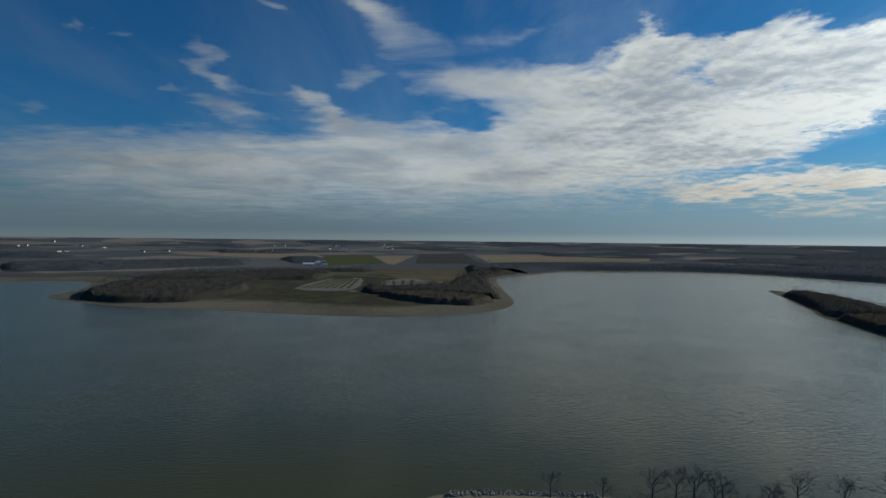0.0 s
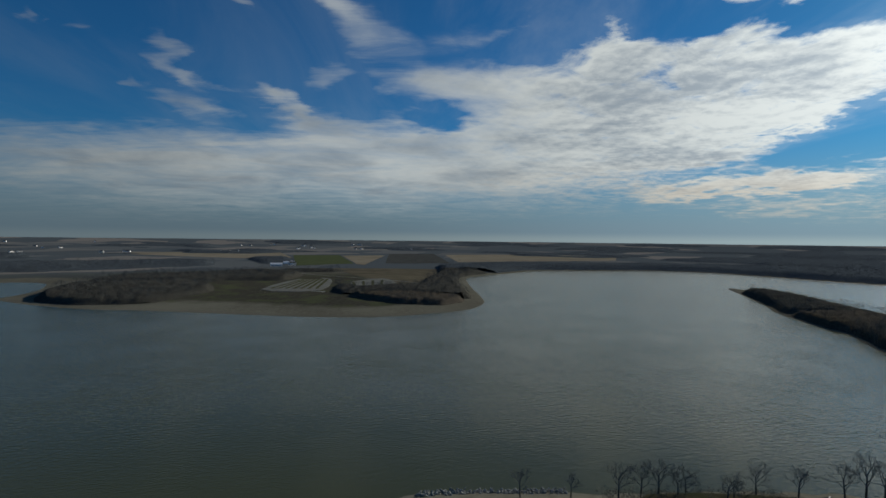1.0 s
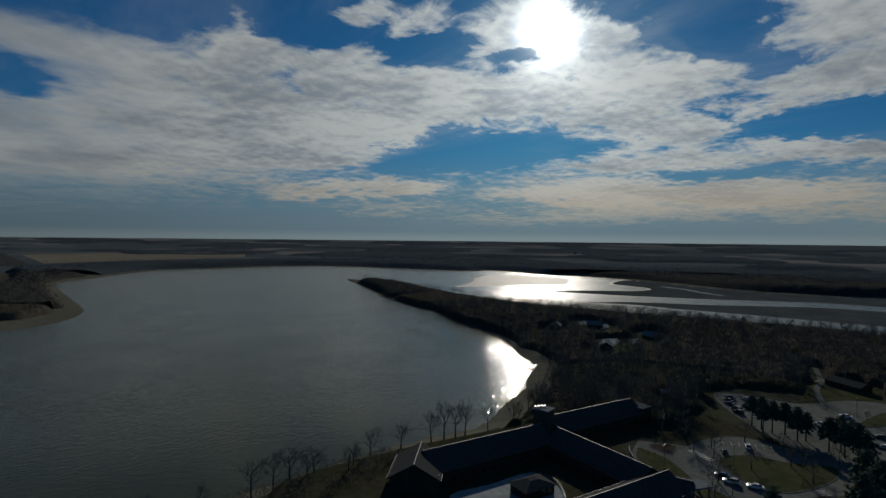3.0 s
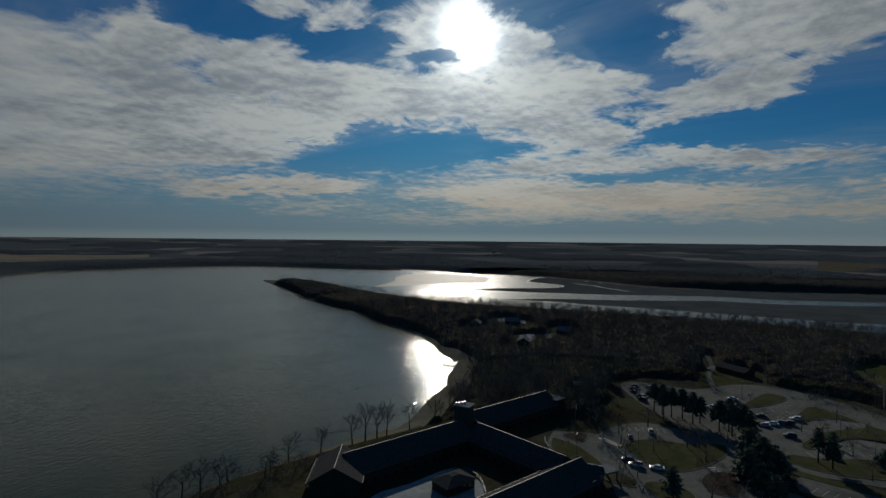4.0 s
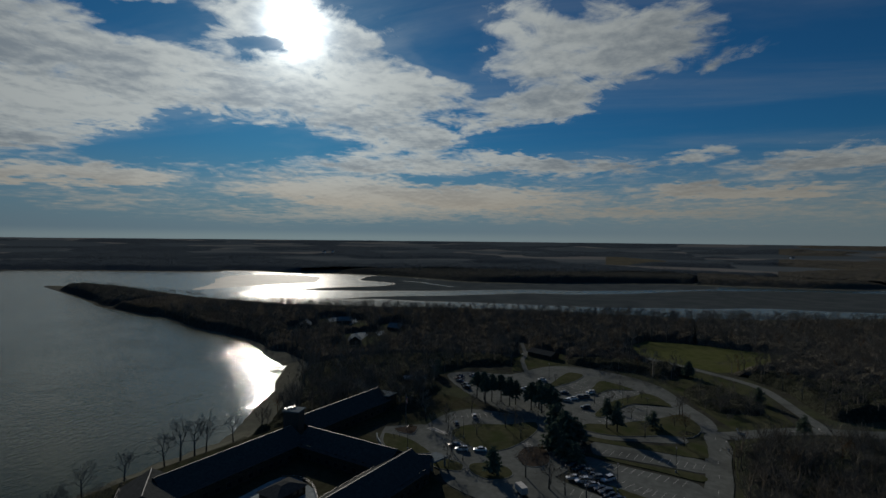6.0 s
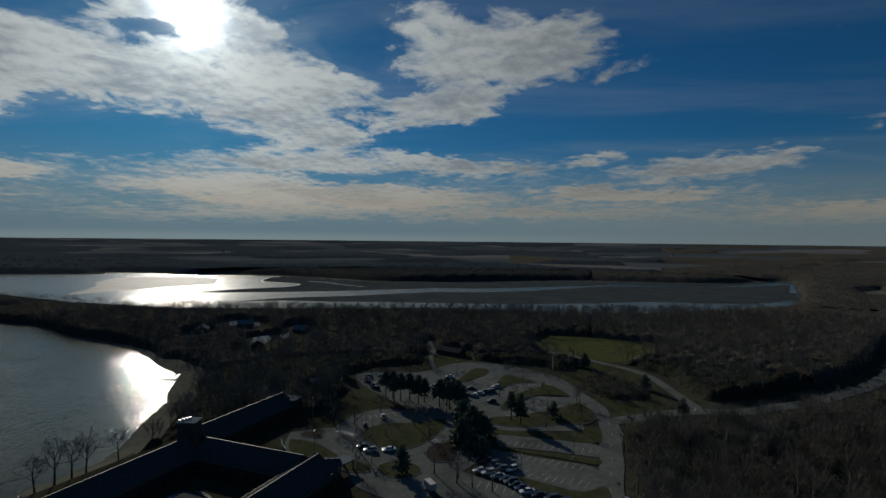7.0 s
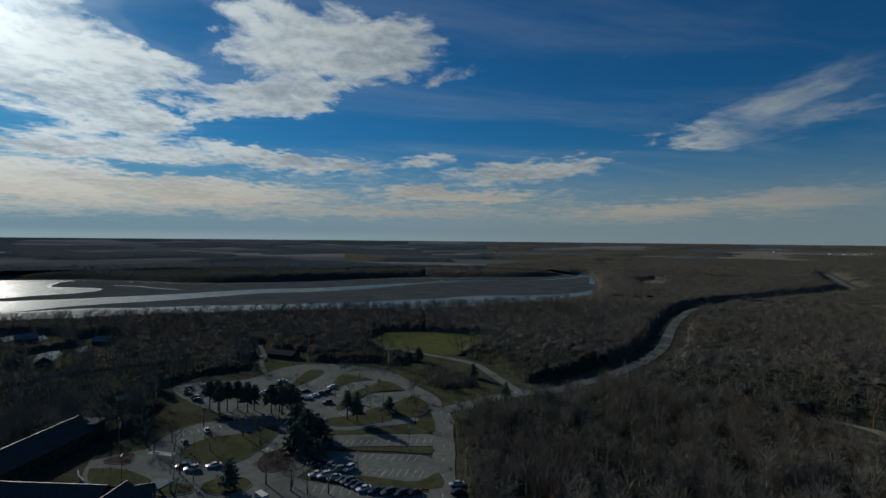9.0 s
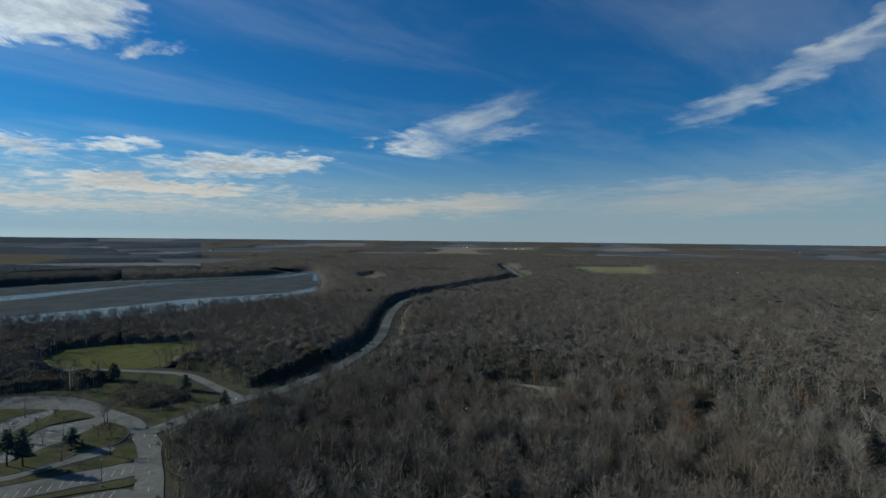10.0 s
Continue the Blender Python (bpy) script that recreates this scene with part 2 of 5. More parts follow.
def surface(name, a, b, scale, rough=0.9, scale2=None, c=None, bump=0.0, metal=0.0):
    """A matt surface: colours a to b by noise of that many metres, blotched with c at a second size."""
    m, n, s = material(name)
    at = n.add("ShaderNodeNewGeometry").outputs["Position"]
    fine = n.noise(at, 1.0 / scale, 5.0, 0.6)
    col = n.mix(n.ramp(fine, 0.3, 0.7), earth(*a), earth(*b))
    if c:
        col = n.mix(n.math("MULTIPLY", n.ramp(n.noise(at, 1.0 / scale2, 4.0, 0.6), 0.45, 0.7), 0.8), col, earth(*c))
    n.put(s.inputs["Base Color"], col)
    s.inputs["Roughness"].default_value, s.inputs["Metallic"].default_value = rough, metal
    s.inputs["Specular IOR Level"].default_value = 0.5 if rough < 0.7 else 0.0
    if bump:
        u = n.add("ShaderNodeBump")
        u.inputs["Strength"].default_value, u.inputs["Distance"].default_value = 0.6, bump
        n.put(u.inputs["Height"], fine)
        n.put(s.inputs["Normal"], u.outputs[0])
    return m


def water_material():
    m, n, s = material("lake_water")
    at = n.add("ShaderNodeNewGeometry").outputs["Position"]
    n.put(s.inputs["Base Color"], n.mix(n.noise(at, 0.004, 3.0), rgb(0.046, 0.051, 0.014), rgb(0.058, 0.061, 0.019)))
    s.inputs["Roughness"].default_value, s.inputs["IOR"].default_value = 0.1, 1.33
    n.put(s.inputs["Roughness"], n.ramp(n.vmath("LENGTH", at), 150.0, 900.0, 0.04, 0.2))
    s.inputs["Specular IOR Level"].default_value = 0.5
    turned = n.add("ShaderNodeMapping")
    n.put(turned.inputs["Vector"], at)
    turned.inputs["Rotation"].default_value = (0, 0, radians(-30))
    turned.inputs["Scale"].default_value = (1.0, 2.0, 1.0)
    gusts = n.ramp(n.noise(at, 0.02, 3.0, 0.6), 0.3, 0.7, 0.75, 1.2)
    swell = n.math("MULTIPLY", n.noise(turned.outputs[0], 0.30, 2.0, 0.5), n.ramp(n.vmath("LENGTH", at), 180.0, 320.0, 0.28, 2.1))
    h = n.math("ADD", n.math("MULTIPLY", n.noise(turned.outputs[0], 1.1, 1.0, 0.5), 0.26), swell)
    h = n.math("MULTIPLY", h, gusts)
    u = n.add("ShaderNodeBump")
    u.inputs["Strength"].default_value, u.inputs["Distance"].default_value = 0.5, 0.36
    n.put(u.inputs["Height"], h)
    n.put(s.inputs["Normal"], u.outputs[0])
    return m


WATER = water_material()


def ground_material():
    """Leaf litter and rough grass; sand low on the shores, mud in the river, a patchwork of fields in the distance with
    haze in their colour.
    """
    m, n, s = material("winter_ground")
    at = n.add("ShaderNodeNewGeometry").outputs["Position"]
    x, y, z = n.parts(at)
    fine, mid, broad = n.noise(at, 0.25, 6.0, 0.65), n.noise(at, 0.03, 5.0, 0.6), n.noise(at, 0.006, 4.0, 0.6)
    soil = n.mix(n.ramp(fine, 0.3, 0.7), earth(0.044, 0.038, 0.028), earth(0.078, 0.067, 0.048))
    soil = n.mix(n.ramp(mid, 0.45, 0.65, 0.0, 0.7), soil, earth(0.085, 0.085, 0.040))
    # distant fields, with the blue-grey of haze painted into their colours
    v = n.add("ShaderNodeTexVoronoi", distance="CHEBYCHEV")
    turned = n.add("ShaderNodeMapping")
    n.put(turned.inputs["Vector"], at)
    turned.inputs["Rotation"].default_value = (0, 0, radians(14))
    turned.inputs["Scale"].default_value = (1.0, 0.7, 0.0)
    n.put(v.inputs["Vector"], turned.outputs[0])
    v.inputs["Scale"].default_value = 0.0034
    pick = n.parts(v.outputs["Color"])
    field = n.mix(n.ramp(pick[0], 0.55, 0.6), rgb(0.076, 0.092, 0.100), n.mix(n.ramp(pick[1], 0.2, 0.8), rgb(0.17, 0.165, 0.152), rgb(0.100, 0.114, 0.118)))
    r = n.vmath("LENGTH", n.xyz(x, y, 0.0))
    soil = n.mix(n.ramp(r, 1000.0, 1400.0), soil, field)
    sand = n.mix(n.ramp(n.math("ADD", n.math("MULTIPLY", fine, 0.4), n.math("MULTIPLY", broad, 0.6)), 0.4, 0.6), earth(0.115, 0.097, 0.070), earth(0.165, 0.142, 0.103))
    shore = n.ramp(n.math("ADD", z, n.math("MULTIPLY", n.math("SUBTRACT", mid, 0.5), 2.4)), 3.4, 2.0)
    soil = n.mix(shore, soil, sand)
    wet = n.math("MULTIPLY", n.ramp(z, 0.6, 0.37), n.ramp(x, 480.0, 560.0))
    soil = n.mix(wet, soil, n.mix(n.ramp(mid, 0.4, 0.6), earth(0.066, 0.069, 0.066), earth(0.088, 0.088, 0.082)))
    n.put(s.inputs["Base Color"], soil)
    film = n.math("MULTIPLY", wet, n.ramp(z, 0.24, 0.16))
    n.put(s.inputs["Roughness"], n.ramp(film, 0.0, 1.0, 0.95, 0.6))
    n.put(s.inputs["Specular IOR Level"], n.math("MULTIPLY", film, 0.06))
    u = n.add("ShaderNodeBump")
    u.inputs["Strength"].default_value, u.inputs["Distance"].default_value = 0.5, 0.25
    n.put(u.inputs["Height"], fine)
    n.put(s.inputs["Normal"], u.outputs[0])
    return m


def twig_material(name, a, b, c, up=0.2):
    """Bark and twigs: the tone drifts from tree to tree and twig to twig."""
    m, n, s = material(name)
    g = n.add("ShaderNodeNewGeometry")
    at = g.outputs["Position"]
    col = n.mix(n.ramp(n.noise(at, 0.09, 3.0, 0.6), 0.3, 0.7), bark_tone(*a), bark_tone(*b))
    col = n.mix(n.ramp(n.noise(at, 0.016, 3.0, 0.6), 0.45, 0.7, 0.0, 0.75), col, bark_tone(*c))
    one = n.ramp(g.outputs["Random Per Island"], 0.0, 1.0, 0.88, 1.12, "LINEAR")
    n.put(s.inputs["Base Color"], n.mix(1.0, col, n.xyz(one, one, one), "MULTIPLY"))
    s.inputs["Roughness"].default_value = 0.95
    s.inputs["Specular IOR Level"].default_value = 0.0
    soft = n.vmath("NORMALIZE", n.vmath("ADD", n.vmath("MULTIPLY", g.outputs["Normal"], (0.95, 0.95, 0.95)), (0.0, 0.0, up)))
    n.put(s.inputs["Normal"], soft)
    return m


def canopy_material(name, a, b, c):
    """Massed twigs of a wood seen from above: mottled at the size of trees, branches and stands; shade in the gaps
    between branches is painted in.
    """
    m, n, s = material(name)
    at = n.add("ShaderNodeNewGeometry").outputs["Position"]
    col = n.mix(n.ramp(n.noise(at, 0.11, 3.0, 0.6), 0.3, 0.7), bark_tone(*a), bark_tone(*b))
    col = n.mix(n.ramp(n.noise(at, 0.014, 3.0, 0.6), 0.42, 0.7, 0.0, 0.8), col, bark_tone(*c))
    upright = n.vmath("MULTIPLY", at, (1.0, 1.0, 0.35))
    fine = n.noise(upright, 0.9, 6.0, 0.7)
    tone = n.ramp(fine, 0.3, 0.72, 0.45, 1.35)
    n.put(s.inputs["Base Color"], n.mix(1.0, col, n.xyz(tone, tone, tone), "MULTIPLY"))
    s.inputs["Roughness"].default_value, s.inputs["Specular IOR Level"].default_value = 0.95, 0.0
    u = n.add("ShaderNodeBump")
    u.inputs["Strength"].default_value, u.inputs["Distance"].default_value = 0.8, 1.6
    n.put(u.inputs["Height"], fine)
    n.put(s.inputs["Normal"], u.outputs[0])
    return m


def plain(name, c, rough=0.5, metal=0.0, vary=0.12):
    m, n, s = material(name)
    at = n.add("ShaderNodeNewGeometry").outputs["Position"]
    d = n.ramp(n.noise(at, 1.7, 4.0, 0.6), 0.3, 0.7, 1 - vary, 1 + vary)
    n.put(s.inputs["Base Color"], n.mix(1.0, rgb(*c), n.xyz(d, d, d), "MULTIPLY"))
    s.inputs["Roughness"].default_value, s.inputs["Metallic"].default_value = rough, metal
    return m


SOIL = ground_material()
TWIGS = twig_material("bare_twigs", (0.122, 0.113, 0.096), (0.186, 0.171, 0.146), (0.150, 0.124, 0.095))
# darker, bluer copy of the bare twigs: backlit shade and haze put into colour
SHADED_TWIGS = twig_material("shaded_hazed_twigs", (0.064, 0.074, 0.082), (0.092, 0.102, 0.110), (0.074, 0.080, 0.086))
PALE_TWIGS = twig_material("pale_bark", (0.20, 0.185, 0.16), (0.28, 0.26, 0.225), (0.19, 0.17, 0.14))
RUST_TWIGS = twig_material("dry_oak_leaves", (0.15, 0.085, 0.045), (0.19, 0.115, 0.06), (0.12, 0.085, 0.05))
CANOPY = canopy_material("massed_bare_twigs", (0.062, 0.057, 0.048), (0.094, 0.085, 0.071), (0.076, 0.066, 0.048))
# lighter copy for the eastern woods: their sunlit look is put into the colour
SUNLIT_CANOPY = canopy_material("massed_sunlit_twigs", (0.079, 0.075, 0.063), (0.116, 0.108, 0.091), (0.102, 0.089, 0.067))
# darker and greener than the crowns, fills the gaps between near trees
UNDERGROWTH = canopy_material("dark_undergrowth", (0.040, 0.043, 0.032), (0.064, 0.064, 0.048), (0.050, 0.056, 0.036))
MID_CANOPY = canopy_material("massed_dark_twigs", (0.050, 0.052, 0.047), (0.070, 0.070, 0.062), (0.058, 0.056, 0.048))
# the blue of distant haze is put into this canopy's colour
HAZED_CANOPY = canopy_material("massed_hazed_twigs", (0.052, 0.066, 0.080), (0.076, 0.092, 0.106), (0.064, 0.076, 0.086))
BARK = surface("bark", (0.06, 0.050, 0.040), (0.11, 0.095, 0.078), 0.5, 0.95, bump=0.03)
NEEDLES = twig_material("pine_needles", (0.070, 0.094, 0.066), (0.100, 0.126, 0.084), (0.090, 0.100, 0.070), 0.45)
ROOF = surface("dark_shingles", (0.062, 0.055, 0.048), (0.098, 0.088, 0.077), 0.8, 0.95, 9, (0.078, 0.068, 0.059), bump=0.02)
FLAT_ROOF = surface("pale_membrane", (0.17, 0.17, 0.165), (0.23, 0.23, 0.22), 1.5, 0.7, 6, (0.22, 0.21, 0.2))
SIDING = surface("brown_wood_siding", (0.060, 0.044, 0.032), (0.095, 0.070, 0.050), 0.7, 0.8, 5, (0.05, 0.04, 0.03))
STONE = surface("limestone", (0.22, 0.20, 0.17), (0.34, 0.31, 0.27), 0.6, 0.85, 3, (0.17, 0.155, 0.13), bump=0.03)
GLASS = plain("window_glass", (0.02, 0.022, 0.025), 0.08)
TRIM = plain("pale_trim", (0.42, 0.41, 0.38), 0.6)
ASPHALT = surface("worn_asphalt", (0.144, 0.131, 0.110), (0.196, 0.178, 0.150), 2.2, 0.9, 16, (0.100, 0.091, 0.077), bump=0.01)
KERB = surface("weathered_kerb", (0.16, 0.15, 0.13), (0.23, 0.215, 0.185), 1.5, 0.9)
CONCRETE = surface("pale_concrete", (0.32, 0.30, 0.27), (0.42, 0.40, 0.36), 2.0, 0.85, 9, (0.25, 0.235, 0.21))
PAINT = plain("road_paint", (0.45, 0.44, 0.40), 0.8, vary=0.35)
GRASS = surface("winter_grass", (0.066, 0.060, 0.030), (0.092, 0.080, 0.042), 2.5, 0.95, 9, (0.052, 0.058, 0.022), bump=0.05)
LAWN = surface("green_lawn", (0.084, 0.082, 0.028), (0.116, 0.108, 0.040), 5, 0.95, 26, (0.13, 0.108, 0.05), bump=0.05)
CROP = surface("green_winter_crop", (0.070, 0.076, 0.036), (0.084, 0.090, 0.044), 40, 0.95)
TAN = surface("stubble_field", (0.20, 0.155, 0.105), (0.25, 0.20, 0.14), 50, 0.95, 220, (0.165, 0.125, 0.085))
PLOUGHED = surface("ploughed_field", (0.058, 0.054, 0.048), (0.078, 0.072, 0.062), 40, 0.95)
MEADOW = surface("brown_meadow", (0.10, 0.080, 0.052), (0.135, 0.107, 0.07), 25, 0.95, 90, (0.085, 0.065, 0.045))
MULCH = surface("mulch_and_dry_shrubs", (0.060, 0.042, 0.031), (0.085, 0.060, 0.044), 1.5, 0.95)
STEEL = plain("galvanised_steel", (0.35, 0.36, 0.37), 0.45, 0.8)
DARK_METAL = plain("dark_painted_metal", (0.05, 0.05, 0.052), 0.5)
WHITE = plain("white_paint", (0.78, 0.78, 0.76), 0.5)
RED = plain("red_cloth", (0.45, 0.03, 0.03), 0.8)
NAVY = plain("navy_cloth", (0.02, 0.03, 0.12), 0.8)
TYRE = plain("tyre_rubber", (0.02, 0.02, 0.02), 0.9)
LAMP_GLASS = plain("lamp_lens", (0.6, 0.6, 0.58), 0.2)
TAIL = plain("tail_lens", (0.35, 0.02, 0.02), 0.25)
BRUSH = surface("rough_dry_grass", (0.045, 0.038, 0.022), (0.075, 0.062, 0.036), 2.0, 0.95, 9, (0.05, 0.05, 0.024), bump=0.08)
GUTTER = plain("dark_gutter", (0.06, 0.055, 0.05), 0.6)
FLASHING = plain("weathered_flashing", (0.20, 0.20, 0.195), 0.6)
# tower brick: the shade on its near side is put into the colour
BRICK = surface("shade_darkened_brick", (0.075, 0.060, 0.048), (0.115, 0.092, 0.074), 0.4, 0.95)
DRY_GRASS = surface("yellow_grass", (0.18, 0.165, 0.075), (0.235, 0.205, 0.10), 12, 0.95, 70, (0.15, 0.15, 0.06))


# ---- the lie of the land ----
def curve(points, closed=False, steps=4):
    """A smooth line through plan points."""
    p = np.array(points, float)
    k = len(p)
    out = []
    for i in range(k if closed else k - 1):
        a, b, c, d = (p[(i + j) % k] if closed else p[min(max(i + j, 0), k - 1)] for j in (-1, 0, 1, 2))
        for s in np.arange(steps) / steps:
            out.append(0.5 * (2 * b + (c - a) * s + (2 * a - 5 * b + 4 * c - d) * s * s + (3 * b - a - 3 * c + d) * s ** 3))
    if not closed:
        out.append(p[-1])
    return np.array(out)


def line_distance(x, y, line, closed=False):
    best = np.full(x.shape, 1e18)
    ends = np.roll(line, -1, 0) if closed else line[1:]
    for (ax, ay), (bx, by) in zip(line, ends):
        dx, dy = bx - ax, by - ay
        s = np.clip(((x - ax) * dx + (y - ay) * dy) / (dx * dx + dy * dy + 1e-9), 0, 1)
        np.minimum(best, (x - ax - s * dx) ** 2 + (y - ay - s * dy) ** 2, out=best)
    return np.sqrt(best)


def inside(x, y, ring):
    hit = np.zeros(x.shape, bool)
    for (ax, ay), (bx, by) in zip(ring, np.roll(ring, -1, 0)):
        if ay != by:
            hit ^= ((ay > y) != (by > y)) & (x < (bx - ax) * (y - ay) / (by - ay) + ax)
    return hit


NEAR_BANK = ((-700, -500), (-300, -150), (-120, 60), (-50, 135), (-10, 158), (11, 163), (39, 163), (62, 160), (100, 160), (135, 157), (160, 152),
             (176, 158), (198, 168), (223, 177), (241, 191), (268, 204), (287, 235), (314, 268), (332, 308), (347, 365), (382, 435), (388, 476),
             (419, 582), (437, 614), (498, 760), (548, 878))
BACK_BANK = ((565, 850), (545, 700), (520, 560), (505, 430), (505, 333), (515, 235), (535, 141), (555, 37), (575, -68), (610, -150), (650, -230), (760, -330))
RIVER_FAR = ((1170, -500), (1125, -430), (1070, -330), (1058, -215), (1052, -120), (1066, -80), (1027, 18), (950, 170), (928, 262), (935, 330), (972, 415),
             (990, 483), (1013, 554), (1012, 670), (995, 754), (1010, 850), (990, 935), (930, 925))
FAR_SHORE = ((799, 1264), (682, 1387), (481, 1383), (333, 1368), (220, 1236))
CAMP_SHORE = ((122, 1108), (104, 988), (98, 824), (95, 694), (85, 639), (62, 592), (10, 556), (-36, 537), (-106, 536), (-201, 557), (-284, 578), (-352, 587), (-443, 626), (-514, 675), (-523, 717), (-547, 798), (-629, 917), (-753, 888), (-1000, 860), (-1300, 500))
SHORE = curve(NEAR_BANK + BACK_BANK + RIVER_FAR + FAR_SHORE + CAMP_SHORE, True, 3)
RIVERBED = np.array(((548, 890),) + BACK_BANK + RIVER_FAR + ((901, 890),), float)
# banks of mud that stand out of the shallow river
MUD_BANKS = [curve(ring, True, 3) for ring in (
    ((846, 800), (914, 793), (950, 723), (928, 638), (877, 586), (810, 557), (753, 587), (694, 603), (654, 618), (603, 632), (689, 685)),
    ((1010, 540), (900, 520), (872, 468), (846, 416), (792, 421), (751, 464), (704, 490), (674, 498), (698, 421), (733, 341), (772, 264), (833, 178), (868, 80), (931, -26),
     (996, -130), (1100, -100), (1060, 60), (970, 260), (1000, 420)),
    ((576, 394), (612, 370), (650, 345), (714, 244), (778, 168), (808, 80), (879, -12), (950, -80), (985, -160), (1010, -230), (1050, -380), (1110, -470), (850, -380), (760, -290),
     (738, -220), (728, -150), (697, -76), (673, 2), (647, 75), (640, 150), (633, 214), (620, 272), (610, 327)))]


def shore_distance(x, y):
    """Metres inland; negative over water."""
    return line_distance(x, y, SHORE, True) * np.where(inside(x, y, SHORE), -1, 1)


def smooth(v):
    v = np.clip(v, 0, 1)
    return v * v * (3 - 2 * v)


def rolling(x, y):
    return np.sin(x * 0.011 + 1.3) * np.cos(y * 0.009) * 0.5 + np.sin(x * 0.031 + y * 0.027) * 0.25


def ground_z(x, y):
    x, y = np.asarray(x, float), np.asarray(y, float)
    d = shore_distance(x, y)
    r = np.hypot(x, y)
    wide = np.where((y > 480) & (x < 120), 170.0, np.where((x < 165) & (x > -200) & (y < 220), 26.0, 60.0))
    z = np.where(d > 0, LAND * smooth(d / wide) ** 0.8 + 0.35 * smooth(d / 6), np.maximum(-3, d * 0.08))
    mud = inside(x, y, RIVERBED) & (d < 0)
    dry = np.full(x.shape, -1e9)
    for ring in MUD_BANKS:
        np.maximum(dry, line_distance(x, y, ring, True) * np.where(inside(x, y, ring), 1, -1), out=dry)
    crest = np.where(inside(x, y, MUD_BANKS[0] * 1.04 - (34, 28)), 0.13, 0.35)
    dry = dry + 2.5 * np.sin(x * 0.05) * np.sin(y * 0.043 + 1) + 3 * np.sin(x * 0.021 + y * 0.03)
    bed = np.where(dry < 0, -0.6 * smooth(-dry / 6), crest * smooth(dry / 9))
    z = np.where(mud, np.maximum(bed, z), z)
    z = z + np.where(z > 1.5, rolling(x, y) * smooth((z - 1.5) / 3) * smooth((np.hypot(x - 215, y - 30) - 160) / 80), 0)
    # far off the ground is bent up so its skyline fits the camera's view
    e0 = (EYE - LAND) / 3000
    rise = EYE - r * (e0 + (0.003 - e0) * np.clip((r - 3000) / 1900, 0, 1)) - LAND
    return z + np.where(r > 3000, rise, 0)


def mesh_object(name, verts, faces, mat, parent=None, smoothly=False):
    me = bpy.data.meshes.new(name)
    me.from_pydata([tuple(v) for v in verts], [], [tuple(int(i) for i in q) for q in faces])
    me.materials.append(mat)
    if smoothly:
        me.shade_smooth()
    ob = new(name, me)
    ob.parent = parent
    return ob


def build_ground():
    az = np.radians(np.concatenate([np.arange(-46, 172, 0.45), np.arange(172, 314, 4.0)]))
    drop = np.concatenate([np.linspace(1.3, 0.16, 90, endpoint=False), np.linspace(0.16, 0.0255, 160, endpoint=False)])
    r = np.concatenate([[0.01, 25], (EYE) / np.tan(drop), np.linspace(3050, 4900, 14)])
    A, R = np.meshgrid(az, r)
    x, y = R * np.sin(A), R * np.cos(A)
    z = ground_z(x.ravel(), y.ravel())
    x, y = x.ravel(), y.ravel()
    k = len(az)
    i = np.arange(len(r) - 1)[:, None] * k
    j = np.arange(k)[None, :]
    jn = (j + 1) % k
    f = np.stack([(i + j), (i + k + j), (i + k + jn), (i + jn)], -1).reshape(-1, 4)
    f = f[:, ::-1]
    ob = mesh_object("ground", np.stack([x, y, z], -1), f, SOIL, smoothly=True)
    return tagged(ob, "brown winter ground and mud round a lake", "ground", kind="structure")


def build_water():
    k = 96
    v = [(0, 0, 0)] + [(1900 * math.sin(a), 1900 * math.cos(a), 0) for a in np.linspace(0, 2 * math.pi, k, endpoint=False)]
    ob = mesh_object("water", v, [(0, 1 + (i + 1) % k, 1 + i) for i in range(k)], WATER)
    return tagged(ob, "olive grey lake water with small wind ripples", "lake", kind="structure")


build_ground()
build_water()


# ---- woods ----
rng = np.random.default_rng(5)


